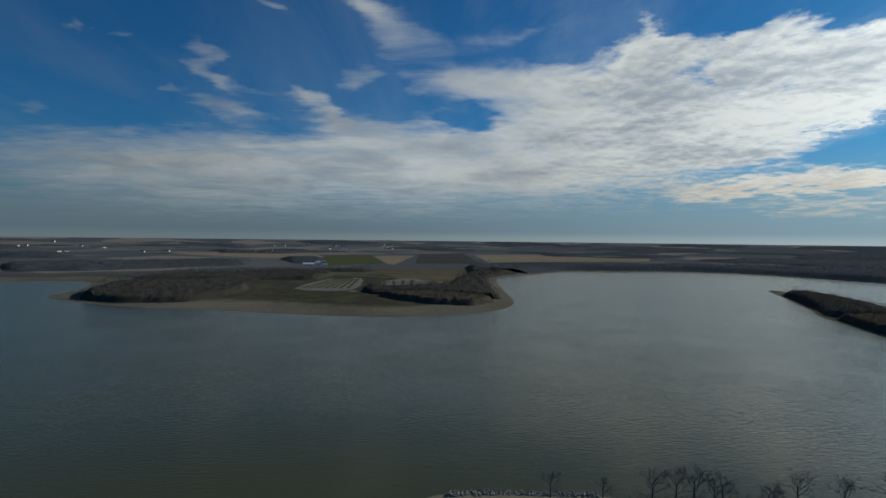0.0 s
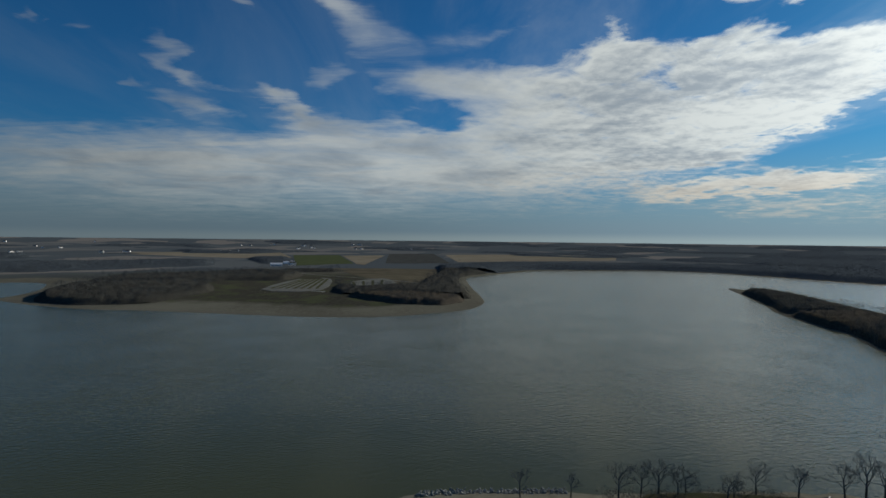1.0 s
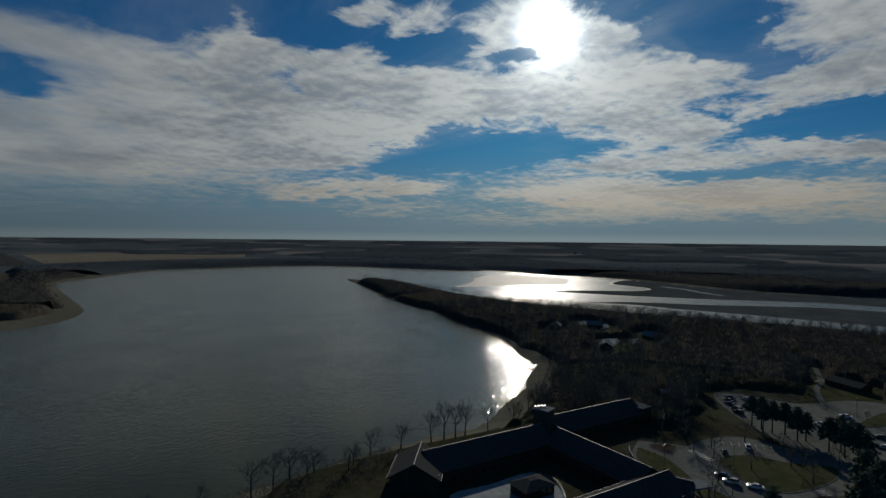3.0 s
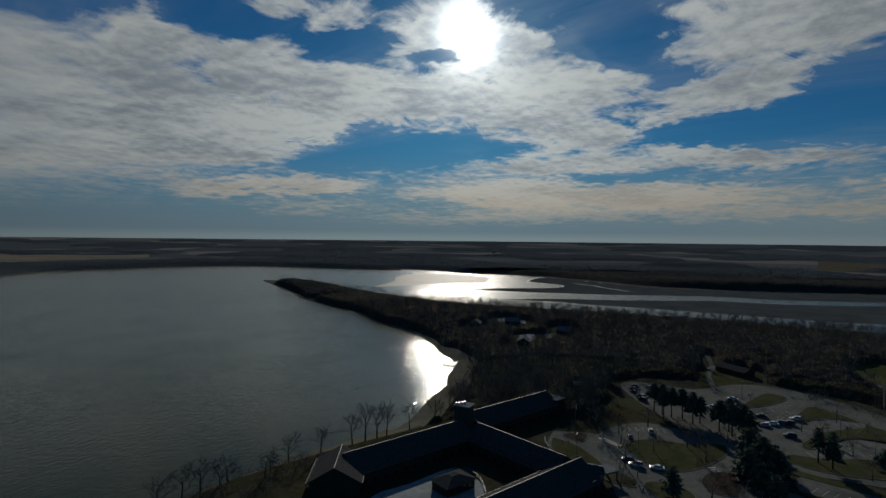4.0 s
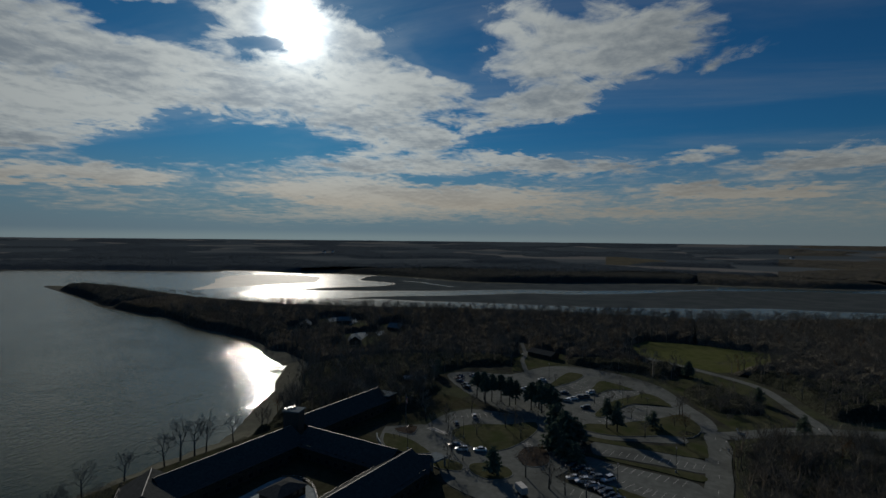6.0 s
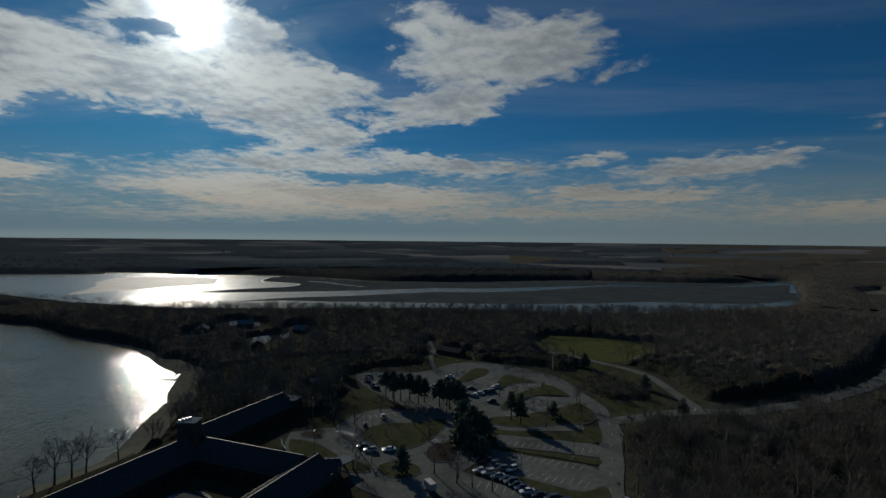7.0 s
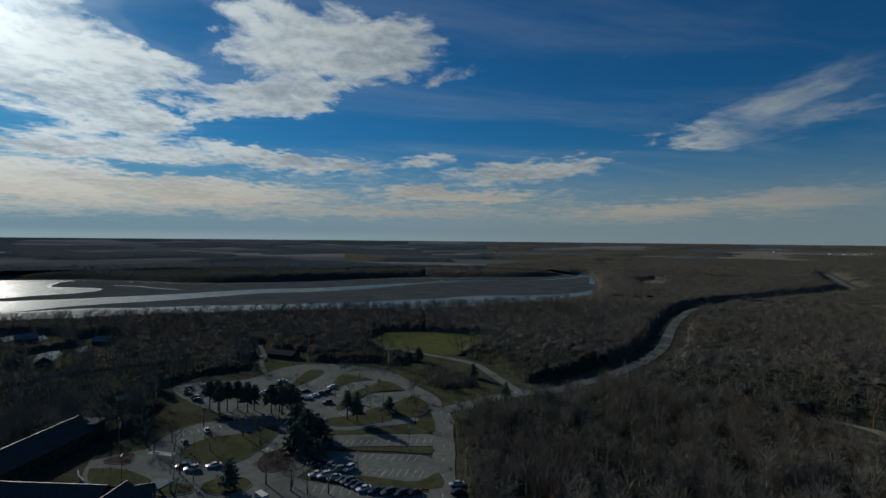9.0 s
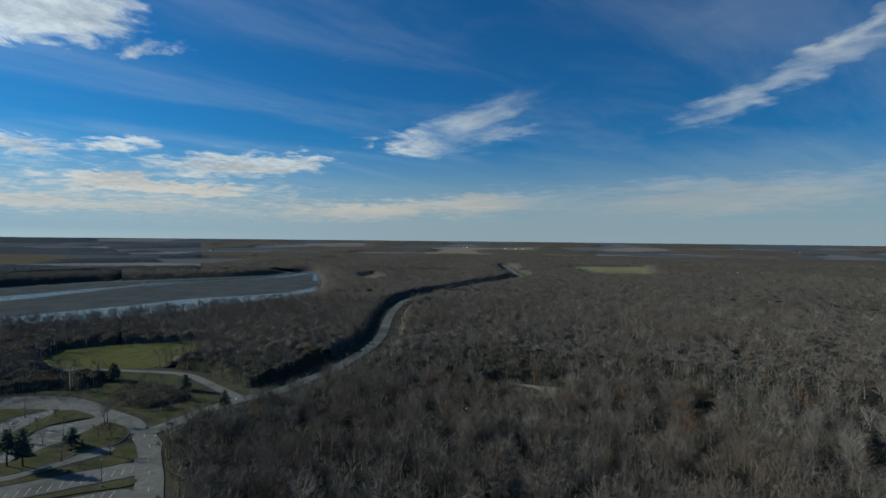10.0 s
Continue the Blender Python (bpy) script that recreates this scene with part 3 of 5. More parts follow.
def sliver_tree(seed, limbs, twigs, width, height=14.0, spread=4.2, base=0.32, stem=True):
    """A bare tree: tapered trunk, limbs, and slivers of twig. Returns vertices, triangles and the number of triangles of wood."""
    g = np.random.default_rng(seed)
    v, f = [], []

    def tube(a, b, ra, rb, sides=3):
        a, b = np.array(a, float), np.array(b, float)
        d = b - a
        d /= np.linalg.norm(d) + 1e-9
        s = np.cross(d, (0.31, 0.87, 0.12))
        s /= np.linalg.norm(s) + 1e-9
        u = np.cross(d, s)
        o = len(v)
        for p, r in ((a, ra), (b, rb)):
            for q in range(sides):
                t = 2 * math.pi * q / sides
                v.append(p + r * (s * math.cos(t) + u * math.sin(t)))
        for q in range(sides):
            w = (q + 1) % sides
            f.append((o + q, o + w, o + sides + w))
            f.append((o + q, o + sides + w, o + sides + q))

    top = np.array((g.normal(0, 0.4), g.normal(0, 0.4), height * 0.62))
    if stem:
        tube((0, 0, -0.4), top * 0.5, 0.024 * height, 0.017 * height, 4 if limbs > 5 else 3)
    if stem:
        tube(top * 0.5, top, 0.017 * height, 0.009 * height)
    tips = []
    for i in range(limbs):
        t = g.uniform(0.35, 1.0)
        a = top * t
        ang = i * 2.4 + g.uniform(-0.5, 0.5)
        reach = spread * g.uniform(0.55, 1.0) * (1.15 - 0.35 * t)
        b = a + np.array((math.cos(ang) * reach, math.sin(ang) * reach, (height - a[2]) * g.uniform(0.35, 0.85)))
        tube(a, b, 0.008 * height, 0.003 * height)
        tips.append((a, b))
    wood = len(f)
    low, high = height * base, height
    mid, tall = (low + high) / 2, (high - low) / 2
    for i in range(twigs):
        # places fill a rounded crown, thicker towards its outside; some cling to the limbs
        d = g.normal(0, 1, 3)
        d /= np.linalg.norm(d) + 1e-9
        p = np.array((0, 0, mid)) + top * (1, 1, 0) + d * (spread, spread, tall) * g.uniform(0.35, 0.92)
        if tips and i % 3 == 0:
            a, b = tips[i % len(tips)]
            p = a + (b - a) * g.uniform(0.4, 1.05)
        e = d * (0.95, 0.95, 0.5) + g.normal(0, 0.32, 3) + (0, 0, 0.55)
        e /= np.linalg.norm(e) + 1e-9
        q = p + e * g.uniform(0.12, 0.26) * (spread + tall)
        q[2] = max(q[2], low * 0.7)
        s = np.cross(e, g.normal(0, 1, 3))
        s /= np.linalg.norm(s) + 1e-9
        w = width * g.uniform(0.6, 1.4)
        o = len(v)
        v.extend((p - s * w, p + s * w, q))
        f.append((o, o + 1, o + 2))
    return np.array(v), np.array(f), wood


def scatter(kinds, xs, ys, zs, size, name, mat, label):
    """One mesh with a tree of one of the kinds at every place."""
    if not len(xs):
        return None
    allv, allf, off = [], [], 0
    which = rng.integers(0, len(kinds), len(xs))
    for k, (v, f, _) in enumerate(kinds):
        idx = np.where(which == k)[0]
        if not len(idx):
            continue
        t = rng.uniform(0, 2 * math.pi, len(idx))
        c, s = np.cos(t)[:, None], np.sin(t)[:, None]
        h = size[idx][:, None]
        w = h * rng.uniform(0.85, 1.2, (len(idx), 1))
        px = (v[None, :, 0] * c - v[None, :, 1] * s) * w + xs[idx][:, None]
        py = (v[None, :, 0] * s + v[None, :, 1] * c) * w + ys[idx][:, None]
        pz = v[None, :, 2] * h + zs[idx][:, None]
        allv.append(np.stack([px, py, pz], -1).reshape(-1, 3))
        allf.append((f[None] + (np.arange(len(idx)) * len(v))[:, None, None]).reshape(-1, 3) + off)
        off += len(idx) * len(v)
    v, f = np.concatenate(allv), np.concatenate(allf)
    me = bpy.data.meshes.new(name)
    me.vertices.add(len(v))
    me.vertices.foreach_set("co", v.astype(np.float32).ravel())
    me.loops.add(len(f) * 3)
    me.loops.foreach_set("vertex_index", f.astype(np.int32).ravel())
    me.polygons.add(len(f))
    me.polygons.foreach_set("loop_start", np.arange(0, len(f) * 3, 3, dtype=np.int32))
    me.update(calc_edges=True)
    me.materials.append(mat)
    return tagged(new(name, me), label, "woods", kind="stuff")


def points_between(r0, r1, step, a0=-44, a1=168):
    """Jittered places in a ring sector, about one for each step by step metres."""
    n = int(math.radians(a1 - a0) * (r1 * r1 - r0 * r0) / 2 / step ** 2)
    r = np.sqrt(rng.uniform(r0 * r0, r1 * r1, n))
    a = np.radians(rng.uniform(a0, a1, n))
    return r * np.sin(a), r * np.cos(a)


def branch_tree(seed, height, spread, levels=3, sprays=0):
    """A bare tree that forks again and again: trunk, limbs, branches, twigs. Returns vertices, triangles, and triangles of the stem."""
    g = np.random.default_rng(seed)
    v, f = [], []

    def tube(a, b, ra, rb, sides):
        d = (b - a) / (np.linalg.norm(b - a) + 1e-9)
        s = np.cross(d, (0.31, 0.87, 0.12))
        s /= np.linalg.norm(s) + 1e-9
        u = np.cross(d, s)
        o = len(v)
        for p, r in ((a, ra), (b, rb)):
            for q in range(sides):
                t = 2 * math.pi * q / sides
                v.append(p + r * (s * math.cos(t) + u * math.sin(t)))
        for q in range(sides):
            w = (q + 1) % sides
            f.append((o + q, o + w, o + sides + w))
            f.append((o + q, o + sides + w, o + sides + q))

    def grow(p, d, length, r, level):
        bend = d + g.normal(0, 0.12, 3) + (0, 0, 0.08)
        bend /= np.linalg.norm(bend)
        q = p + bend * length
        tube(p, q, r, r * 0.62, 3)
        if level == 0:
            return
        for i in range(3 if level > 1 else 4):
            e = bend * 0.75 + g.normal(0, 0.55, 3) * (spread, spread, 0.7)
            e[2] = max(e[2], -0.1)
            e /= np.linalg.norm(e)
            start = p + (q - p) * (1.0 if i < 2 else g.uniform(0.45, 0.9))
            grow(start, e, length * g.uniform(0.6, 0.85), r * 0.55, level - 1)

    r = 0.018 * height
    lean = np.array((g.normal(0, 0.05), g.normal(0, 0.05), 1.0))
    low, high = np.array((0, 0, -0.5)), lean * height * 0.3
    tube(low, high, r * 1.3, r, 6)
    stem = len(f)
    top = lean * height * 0.55
    tube(high, top, r, r * 0.6, 4)
    for i in range(6):
        t = i / 5
        ang = i * 2.4 + g.uniform(-0.4, 0.4)
        d = np.array((math.cos(ang) * spread, math.sin(ang) * spread, 0.75 + 0.5 * t))
        grow(high + (top - high) * t, d / np.linalg.norm(d), height * 0.19 * (1.0 if levels > 2 else 1.25), r * 0.5, levels)
    for i in range(sprays):
        # sprays of fine twigs on the outer branches
        a, b, c = f[g.integers(stem + 60, len(f))]
        p = v[c]
        e = g.normal(0, 0.6, 3) + (0, 0, 0.6) + p * (0.08, 0.08, 0)
        e /= np.linalg.norm(e)
        q = p + e * height * g.uniform(0.05, 0.1)
        s = np.cross(e, g.normal(0, 1, 3))
        s *= 0.035 / (np.linalg.norm(s) + 1e-9)
        o = len(v)
        v.extend((p - s, p + s, q))
        f.append((o, o + 1, o + 2))
    v = np.array(v)
    v[:, 2] *= height / v[:, 2].max()
    return v, np.array(f), stem

NEAR_LAND = np.array(NEAR_BANK + BACK_BANK + ((1130, -490), (3000, -1500), (3000, -4000), (-3000, -4000), (-3000, -800)), float)
UPPER_LOT = ((242, 80), (266, 97), (277, 89), (281, 65), (304, 52), (312, 34), (303, 8), (286, -11), (260, -21), (240, -29), (226, -29), (222, -21),
             (216, -17), (209, -17), (204, 1), (202, 12), (206, 25), (214, 33), (215, 44), (225, 61))
CIRCLE_DRIVE = ((182, 92), (184, 91), (190, 81), (192, 78), (205, 76), (215, 69), (217, 59), (214, 36), (203, 31), (190, 30), (179, 35), (168, 33), (152, 30), (140, 34),
                (146, 52), (155, 59), (161, 64), (163, 74), (166, 85), (172, 89))
GREEN_FIELD = ((381, 10), (416, -6), (415, -41), (402, -77), (402, -96), (360, -74), (338, -62), (330, -42), (352, -10))
MAIN_ROAD = curve(((120, -16), (166, -22), (178, -24), (197, -26), (208, -28), (220, -28), (224, -34), (230, -44), (238, -57), (243, -70), (247, -90), (257, -105), (266, -122), (284, -143),
                   (308, -170), (344, -201), (387, -231), (434, -264), (488, -307), (544, -363), (620, -500), (730, -740), (835, -833), (955, -934), (1114, -1064)))
LOOP_ROAD = curve(((243, -70), (263, -66), (297, -60), (313, -51), (325, -39), (337, -26), (352, -5)))
WOOD_PATH = curve(((280, 56), (289, 58), (315, 66), (334, 68), (369, 78)))
PADS = (((350, 207), (369, 206), (354, 194), (326, 186)), ((407, 245), (421, 244), (405, 232), (390, 231)), ((406, 203), (429, 204), (397, 187), (378, 186)), ((409, 266), (423, 265), (403, 251), (393, 253)), ((366, 194), (377, 192), (361, 183), (354, 185)))
CABINS = ((324, 188), (366, 259), (383, 184), (395, 240))
CLEARINGS = [np.array(c, float) for c in (
    ((-150, 20), (-150, 175), (60, 175), (152, 165), (160, 132), (180, 128), (196, 110), (202, 93), (212, 86), (226, 92), (240, 89), (266, 104), (290, 90), (300, 66), (322, 72), (348, 66), (345, 44), (316, 40), (312, 5), (300, -15), (318, -25), (325, -36),
     (300, -52), (250, -62), (232, -58), (222, -36), (197, -31), (160, -28), (120, -22), (120, 20)),
    GREEN_FIELD, ((961, -1177), (861, -1383), (600, -1010), (690, -930)),
    ((200, -180), (188, -194), (170, -205), (152, -186), (160, -168), (176, -162)),
    ((900, -480), (955, -536), (864, -505), (815, -452)))]
CAMP_WOODS = [np.array(c, float) for c in (
    ((-445, 633), (-388, 615), (-306, 623), (-297, 648), (-270, 727), (-309, 831), (-427, 870), (-554, 877), (-493, 719)),
    ((-112, 721), (-58, 646), (-15, 621), (38, 620), (64, 660), (78, 760), (84, 900), (98, 1080), (150, 1200), (215, 1300), (150, 1400), (60, 1200), (20, 1000), (10, 850), (-70, 774), (-123, 854)),
    ((-388, 841), (-336, 883), (-286, 955), (-306, 1080), (-386, 1144), (-459, 1055)),
    ((-297, 1047), (-274, 1143), (-175, 1140), (-133, 1211), (-300, 1249)),
    ((-562, 900), (-219, 907), (-209, 1053), (-332, 1164), (-541, 1033)),
    ((-873, 1029), (-747, 1089), (-513, 1379), (-612, 1645), (-905, 1567), (-1129, 1331)),
    ((-162, 1500), (140, 1640), (170, 1690), (-100, 1560)), ((-600, 1900), (-450, 1960), (-330, 1500), (-420, 1480)))]


SHRUBBERY = np.array(((250, -32), (268, -20), (290, -22), (300, -38), (276, -54), (254, -52)), float)


def wooded(x, y):
    d = shore_distance(x, y)
    r = np.hypot(x, y)
    near = inside(x, y, NEAR_LAND)
    ok = near & (d > np.where((x > 140) & (x < 300), 13, 5)) & (r < 2500)
    for c in CLEARINGS:
        ok &= ~inside(x, y, c)
    ok |= inside(x, y, SHRUBBERY)
    ok &= ~((y > 815) & (x > 470) & (x < 590))
    for road, gap in ((MAIN_ROAD, 14), (LOOP_ROAD, 9), (WOOD_PATH, 4)):
        ok &= line_distance(x, y, road) > np.where(r < 214, min(gap, 5), np.where(r < 700, min(gap, 13), 14))
    # trees are cleared on the camera's side so the road shows in its view
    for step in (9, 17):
        toward_eye = MAIN_ROAD - MAIN_ROAD / np.linalg.norm(MAIN_ROAD, axis=1)[:, None] * step
        ok &= (line_distance(x, y, toward_eye) > 9) | (r > 560) | (r < 214)
    for cx, cy in CABINS:
        ok &= np.hypot(x - cx * 0.985, y - cy * 0.985) > 15
    ok &= np.hypot(x - 244, y - 107) > 8
    for pad in PADS:
        cx, cy = np.mean(pad, 0)
        for back in (1.0, 0.97, 0.94):
            ok &= np.hypot(x - cx * back, y - cy * back) > 13
    patch = np.sin(x * 0.0041 + 2) * np.sin(y * 0.0037 + 1) + 0.6 * np.sin(x * 0.0093 + 0.5) * np.sin(y * 0.0117)
    away = ~near & (d > 16)
    far_ok = away & (x > 60) & (y > 700) & (d < 240)
    far_ok |= away & (x > 880) & (d < 450 + 150 * np.sin(y * 0.006)) & (r < 2400)
    far_ok |= (away | near) & (r > 1700) & (patch > np.where(x > 900, 0.0, 0.4)) & ~((np.abs(x) < 650) & (r < 2800) & (y > 0) & (x < 500))
    for c in CAMP_WOODS:
        far_ok |= inside(x, y, c) & away
    return ok | far_ok


def forest_tree(trunk_mesh, crown_mesh, m, label):
    base = new("forest_tree")
    base.empty_display_size = 0.3
    base.matrix_basis = m
    for name, me in (("trunk", trunk_mesh), ("crown", crown_mesh)):
        new(name, me).parent = base
    return tagged(base, label, "tree", "trees at the edge of the wood")


def tree_meshes(kind, mat, bark):
    v, f, wood = kind
    out = []
    for name, part_f, mt in (("trunk", f[:wood], bark), ("crown", f[wood:], mat)):
        used = np.unique(part_f)
        again = np.zeros(len(v), int)
        again[used] = np.arange(len(used))
        me = bpy.data.meshes.new(name)
        me.from_pydata([tuple(p) for p in v[used]], [], [tuple(int(i) for i in q) for q in again[part_f]])
        me.materials.append(mt)
        out.append(me)
    return out


def crown_bumps(x, y, cell):
    """Height, nought to one, of rounded crowns that stand at jittered places about one cell apart."""
    ix, iy = np.floor(x / cell), np.floor(y / cell)
    best = np.zeros(x.shape)
    for dx in (-1, 0, 1):
        for dy in (-1, 0, 1):
            cx, cy = ix + dx, iy + dy
            h = [np.abs(np.sin(cx * p + cy * q) * 43758.5453) % 1.0 for p, q in ((12.9898, 78.233), (39.346, 11.135), (73.156, 52.235))]
            d2 = ((x - (cx + h[0]) * cell) ** 2 + (y - (cy + h[1]) * cell) ** 2) / (cell * (0.55 + 0.35 * h[2])) ** 2
            np.maximum(best, (0.55 + 0.45 * h[2]) * np.sqrt(np.maximum(0, 1 - d2)), out=best)
    return best


def canopy(name, r0, r1, ratio, turn, cell, mat, label, a0=-45, a1=169):
    """Massed branches of the woods between two distances, as one rough surface over the ground."""
    az = np.radians(np.arange(a0, a1 + turn / 2, turn))
    r = r0 * ratio ** np.arange(int(math.log(r1 / r0) / math.log(ratio)) + 1)
    A, R = np.meshgrid(az, r)
    x, y = (R * np.sin(A)).ravel(), (R * np.cos(A)).ravel()
    k = len(az)
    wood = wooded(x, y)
    z = ground_z(x, y)
    bump = crown_bumps(x, y, cell)
    low, high = (np.interp(R.ravel(), (120, 330, 600, 1250, 2000), v) for v in ((0.08, 0.24, 0.42, 0.6, 0.6), (0.36, 0.60, 0.72, 0.88, 1.0)))
    edge = wood.reshape(R.shape).astype(float)
    for _ in range(4 if r0 < 600 else 6):
        edge = (edge + np.roll(edge, 1, 0) + np.roll(edge, -1, 0)) / 3
        edge = (edge + np.roll(edge, 1, 1) + np.roll(edge, -1, 1)) / 3
    edge = smooth(edge.ravel() * 1.6 - 0.6)
    tall = 12.0 * (0.85 + 0.25 * np.sin(x * 0.013 + 1) * np.sin(y * 0.011)) * np.where(inside(x, y, SHRUBBERY), 0.5, 1.0)
    top = z - 0.5 + np.where(wood, tall * (low + (high - low) * bump) * edge, 0.0)
    i = (np.arange(len(r) - 1)[:, None] * k + np.arange(k - 1)[None, :]).ravel()
    quads = np.stack([i, i + 1, i + k + 1, i + k], -1)
    quads = quads[wood[quads].any(1)]
    used = np.unique(quads)
    again = np.zeros(len(x), np.int32)
    again[used] = np.arange(len(used))
    f = again[quads].astype(np.int32)
    me = bpy.data.meshes.new("canopy")
    me.vertices.add(len(used))
    me.vertices.foreach_set("co", np.stack([x, y, top], -1)[used].astype(np.float32).ravel())
    me.loops.add(len(f) * 4)
    me.loops.foreach_set("vertex_index", f.ravel())
    me.polygons.add(len(f))
    me.polygons.foreach_set("loop_start", np.arange(0, len(f) * 4, 4, dtype=np.int32))
    me.update(calc_edges=True)
    me.materials.append(mat)
    me.shade_smooth()
    return tagged(new(name, me), label, "woods", kind="stuff")


def place_woods():
    canopy("undergrowth", 120, 330, 1.0075, 0.42, 4.5, UNDERGROWTH, "tangled dark undergrowth of the winter wood")
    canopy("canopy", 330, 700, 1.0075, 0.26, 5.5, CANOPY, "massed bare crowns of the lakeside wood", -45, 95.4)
    canopy("canopy", 330, 700, 1.0075, 0.26, 5.5, SUNLIT_CANOPY, "massed bare brown crowns, lightened to look sunlit", 95.4, 169)
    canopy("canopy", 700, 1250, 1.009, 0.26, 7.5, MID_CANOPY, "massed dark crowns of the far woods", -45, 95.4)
    canopy("canopy", 700, 1250, 1.009, 0.26, 7.5, SUNLIT_CANOPY, "massed brown crowns farther off, lightened to look sunlit", 95.4, 169)
    canopy("canopy", 1250, 4700, 1.012, 0.26, 22.0, HAZED_CANOPY, "belts of far woodland with blue haze put into their colour", -45, 102.1)
    canopy("canopy", 1250, 4700, 1.012, 0.26, 16.0, SUNLIT_CANOPY, "brown forest that reaches far across the country", 102.1, 169)
    rings = ((90, 260, 4.9, 9, 400, 0.032, 7, 3.9), (260, 600, 6.4, 1, 125, 0.06, 6, 3.9), (600, 1250, 9.6, 0, 32, 0.12, 5, 4.0), (1250, 2100, 17, 0, 16, 0.3, 4, 5.0))
    for r0, r1, step, limbs, twigs, width, count, spread in rings:
        kinds = [sliver_tree(100 * int(r0) + i, limbs, twigs, width, spread=spread, base=0.18 if r0 < 200 else 0.25 if r0 < 600 else 0.42, stem=r0 < 600) for i in range(count)]
        x, y = points_between(r0, r1, step)
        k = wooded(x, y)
        x, y = x[k], y[k]
        z = ground_z(x, y)
        s = rng.uniform(0.62, 1.12, len(x)) * (1.0 if r0 < 1000 else 0.85) * np.where(inside(x, y, SHRUBBERY), 0.5, 1.0)
        if r0 == 90:
            # the nearest are trees of their own
            order = np.argsort(np.hypot(x, y))
            near, rest = order[:300], order[300:]
            forked = [branch_tree(700 + i, 14.0, 0.7, 2, 170) for i in range(8)]
            meshes = [tree_meshes(q, TWIGS, BARK) for q in forked]
            pale = [tree_meshes(q, PALE_TWIGS, PALE_TWIGS) for q in forked[:2]]
            rust = [tree_meshes(q, RUST_TWIGS, BARK) for q in kinds[2:4]]
            for i in near:
                u = rng.uniform()
                pick = pale if u > 0.93 else rust if u > 0.90 else meshes
                label = ("pale barked bare tree in the winter wood" if u > 0.93 else "oak with dry rusty leaves in the winter wood" if u > 0.90
                         else "bare grey brown tree in the winter wood")
                tr, cr = pick[rng.integers(len(pick))]
                forest_tree(tr, cr, Matrix.LocRotScale((x[i], y[i], z[i]), Euler((0, 0, rng.uniform(0, 6.28))), (s[i], s[i], s[i] * rng.uniform(0.9, 1.1))), label)
            x, y, z, s = x[rest], y[rest], z[rest], s[rest]
        u = rng.uniform(size=len(x)) + (0.03 * np.sin(x * 0.02) * np.sin(y * 0.017))
        name, label = ("woods", "bare grey brown winter woodland") if r0 < 600 else ("far_woods", "distant band of bare dark woodland")
        for pick, mat, text in ((u <= 0.915, TWIGS, label), ((u > 0.915) & (u <= 0.96), PALE_TWIGS, "pale barked trees among the bare woods"), (u > 0.96, RUST_TWIGS, "oaks with dry rusty leaves among bare woods")):
            if r0 >= 600 and mat != TWIGS:
                continue
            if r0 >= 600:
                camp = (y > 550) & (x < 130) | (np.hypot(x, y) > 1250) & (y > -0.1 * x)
                scatter(kinds, x[camp], y[camp], z[camp], s[camp], name, SHADED_TWIGS, "far woods with shade and haze put into the twig colour")
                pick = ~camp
            scatter(kinds, x[pick], y[pick], z[pick], s[pick] * (0.9 if mat == RUST_TWIGS else 1.0), name, mat, text)
    # thickets under the trees and along the bank
    low = [sliver_tree(900 + i, 4, 46, 0.04, height=2.6, spread=1.7) for i in range(4)]
    spots = [(rng.uniform(56, 112, 170), rng.uniform(132, 157, 170)), (rng.normal(262, 9, 60), rng.normal(-42, 8, 60)), (rng.normal(300, 12, 90), rng.uniform(-20, 20, 90)),
             (rng.uniform(-230, -120, 90), rng.uniform(700, 790, 90))]
    x, y = (np.concatenate([q[i] for q in spots]) for i in (0, 1))
    k = shore_distance(x, y) > 3
    for road in (MAIN_ROAD, LOOP_ROAD):
        k &= line_distance(x, y, road) > 5
    x, y = x[k], y[k]
    scatter(low, x, y, ground_z(x, y), rng.uniform(0.7, 1.5, len(x)), "thicket", TWIGS, "low bare bushes on rough grass")
    # dark junipers dotted over the meadow of the far shore
    cone = [fir_mesh(50 + i, 5.0, 1.5, 4, 6, 0.1) for i in range(2)]
    x, y = rng.uniform(-110, 60, 60), rng.uniform(880, 1230, 60)
    scatter([(v, f, 0) for v, f in cone], x, y, ground_z(x, y), rng.uniform(0.5, 1.0, 60), "junipers", NEEDLES, "dark junipers dotted over a brown meadow")


def fir_mesh(seed, height, spread, tiers, boughs, start=0.2):
    """Needled boughs in whorls round a stem, drooping, with gaps."""
    g = np.random.default_rng(seed)
    v, f = [], []
    for t in range(tiers):
        h = height * (start + (1 - start) * (t + g.uniform(0, 0.5)) / tiers)
        reach = spread * (1.05 - (h / height - start) / (1 - start)) ** 0.5
        for b in range(boughs):
            a = g.uniform(0, 6.28)
            d = np.array((math.cos(a), math.sin(a), g.uniform(-0.25, 0.25)))
            s = np.array((-d[1], d[0], 0.0))
            L = reach * g.uniform(0.5, 1.1)
            p = np.array((0, 0, h))
            for q in range(4):
                c = p + d * L * (0.25 + 0.25 * q) + g.normal(0, 0.06, 3) * L
                w = L * 0.19 * g.uniform(0.6, 1.3)
                up = np.array((0, 0, g.uniform(0.1, 0.35) * L * 0.6))
                o = len(v)
                v.extend((c - d * w - up * 0.4, c + s * w, c - s * w, c + up, c + d * w * 1.4 - up * 0.6))
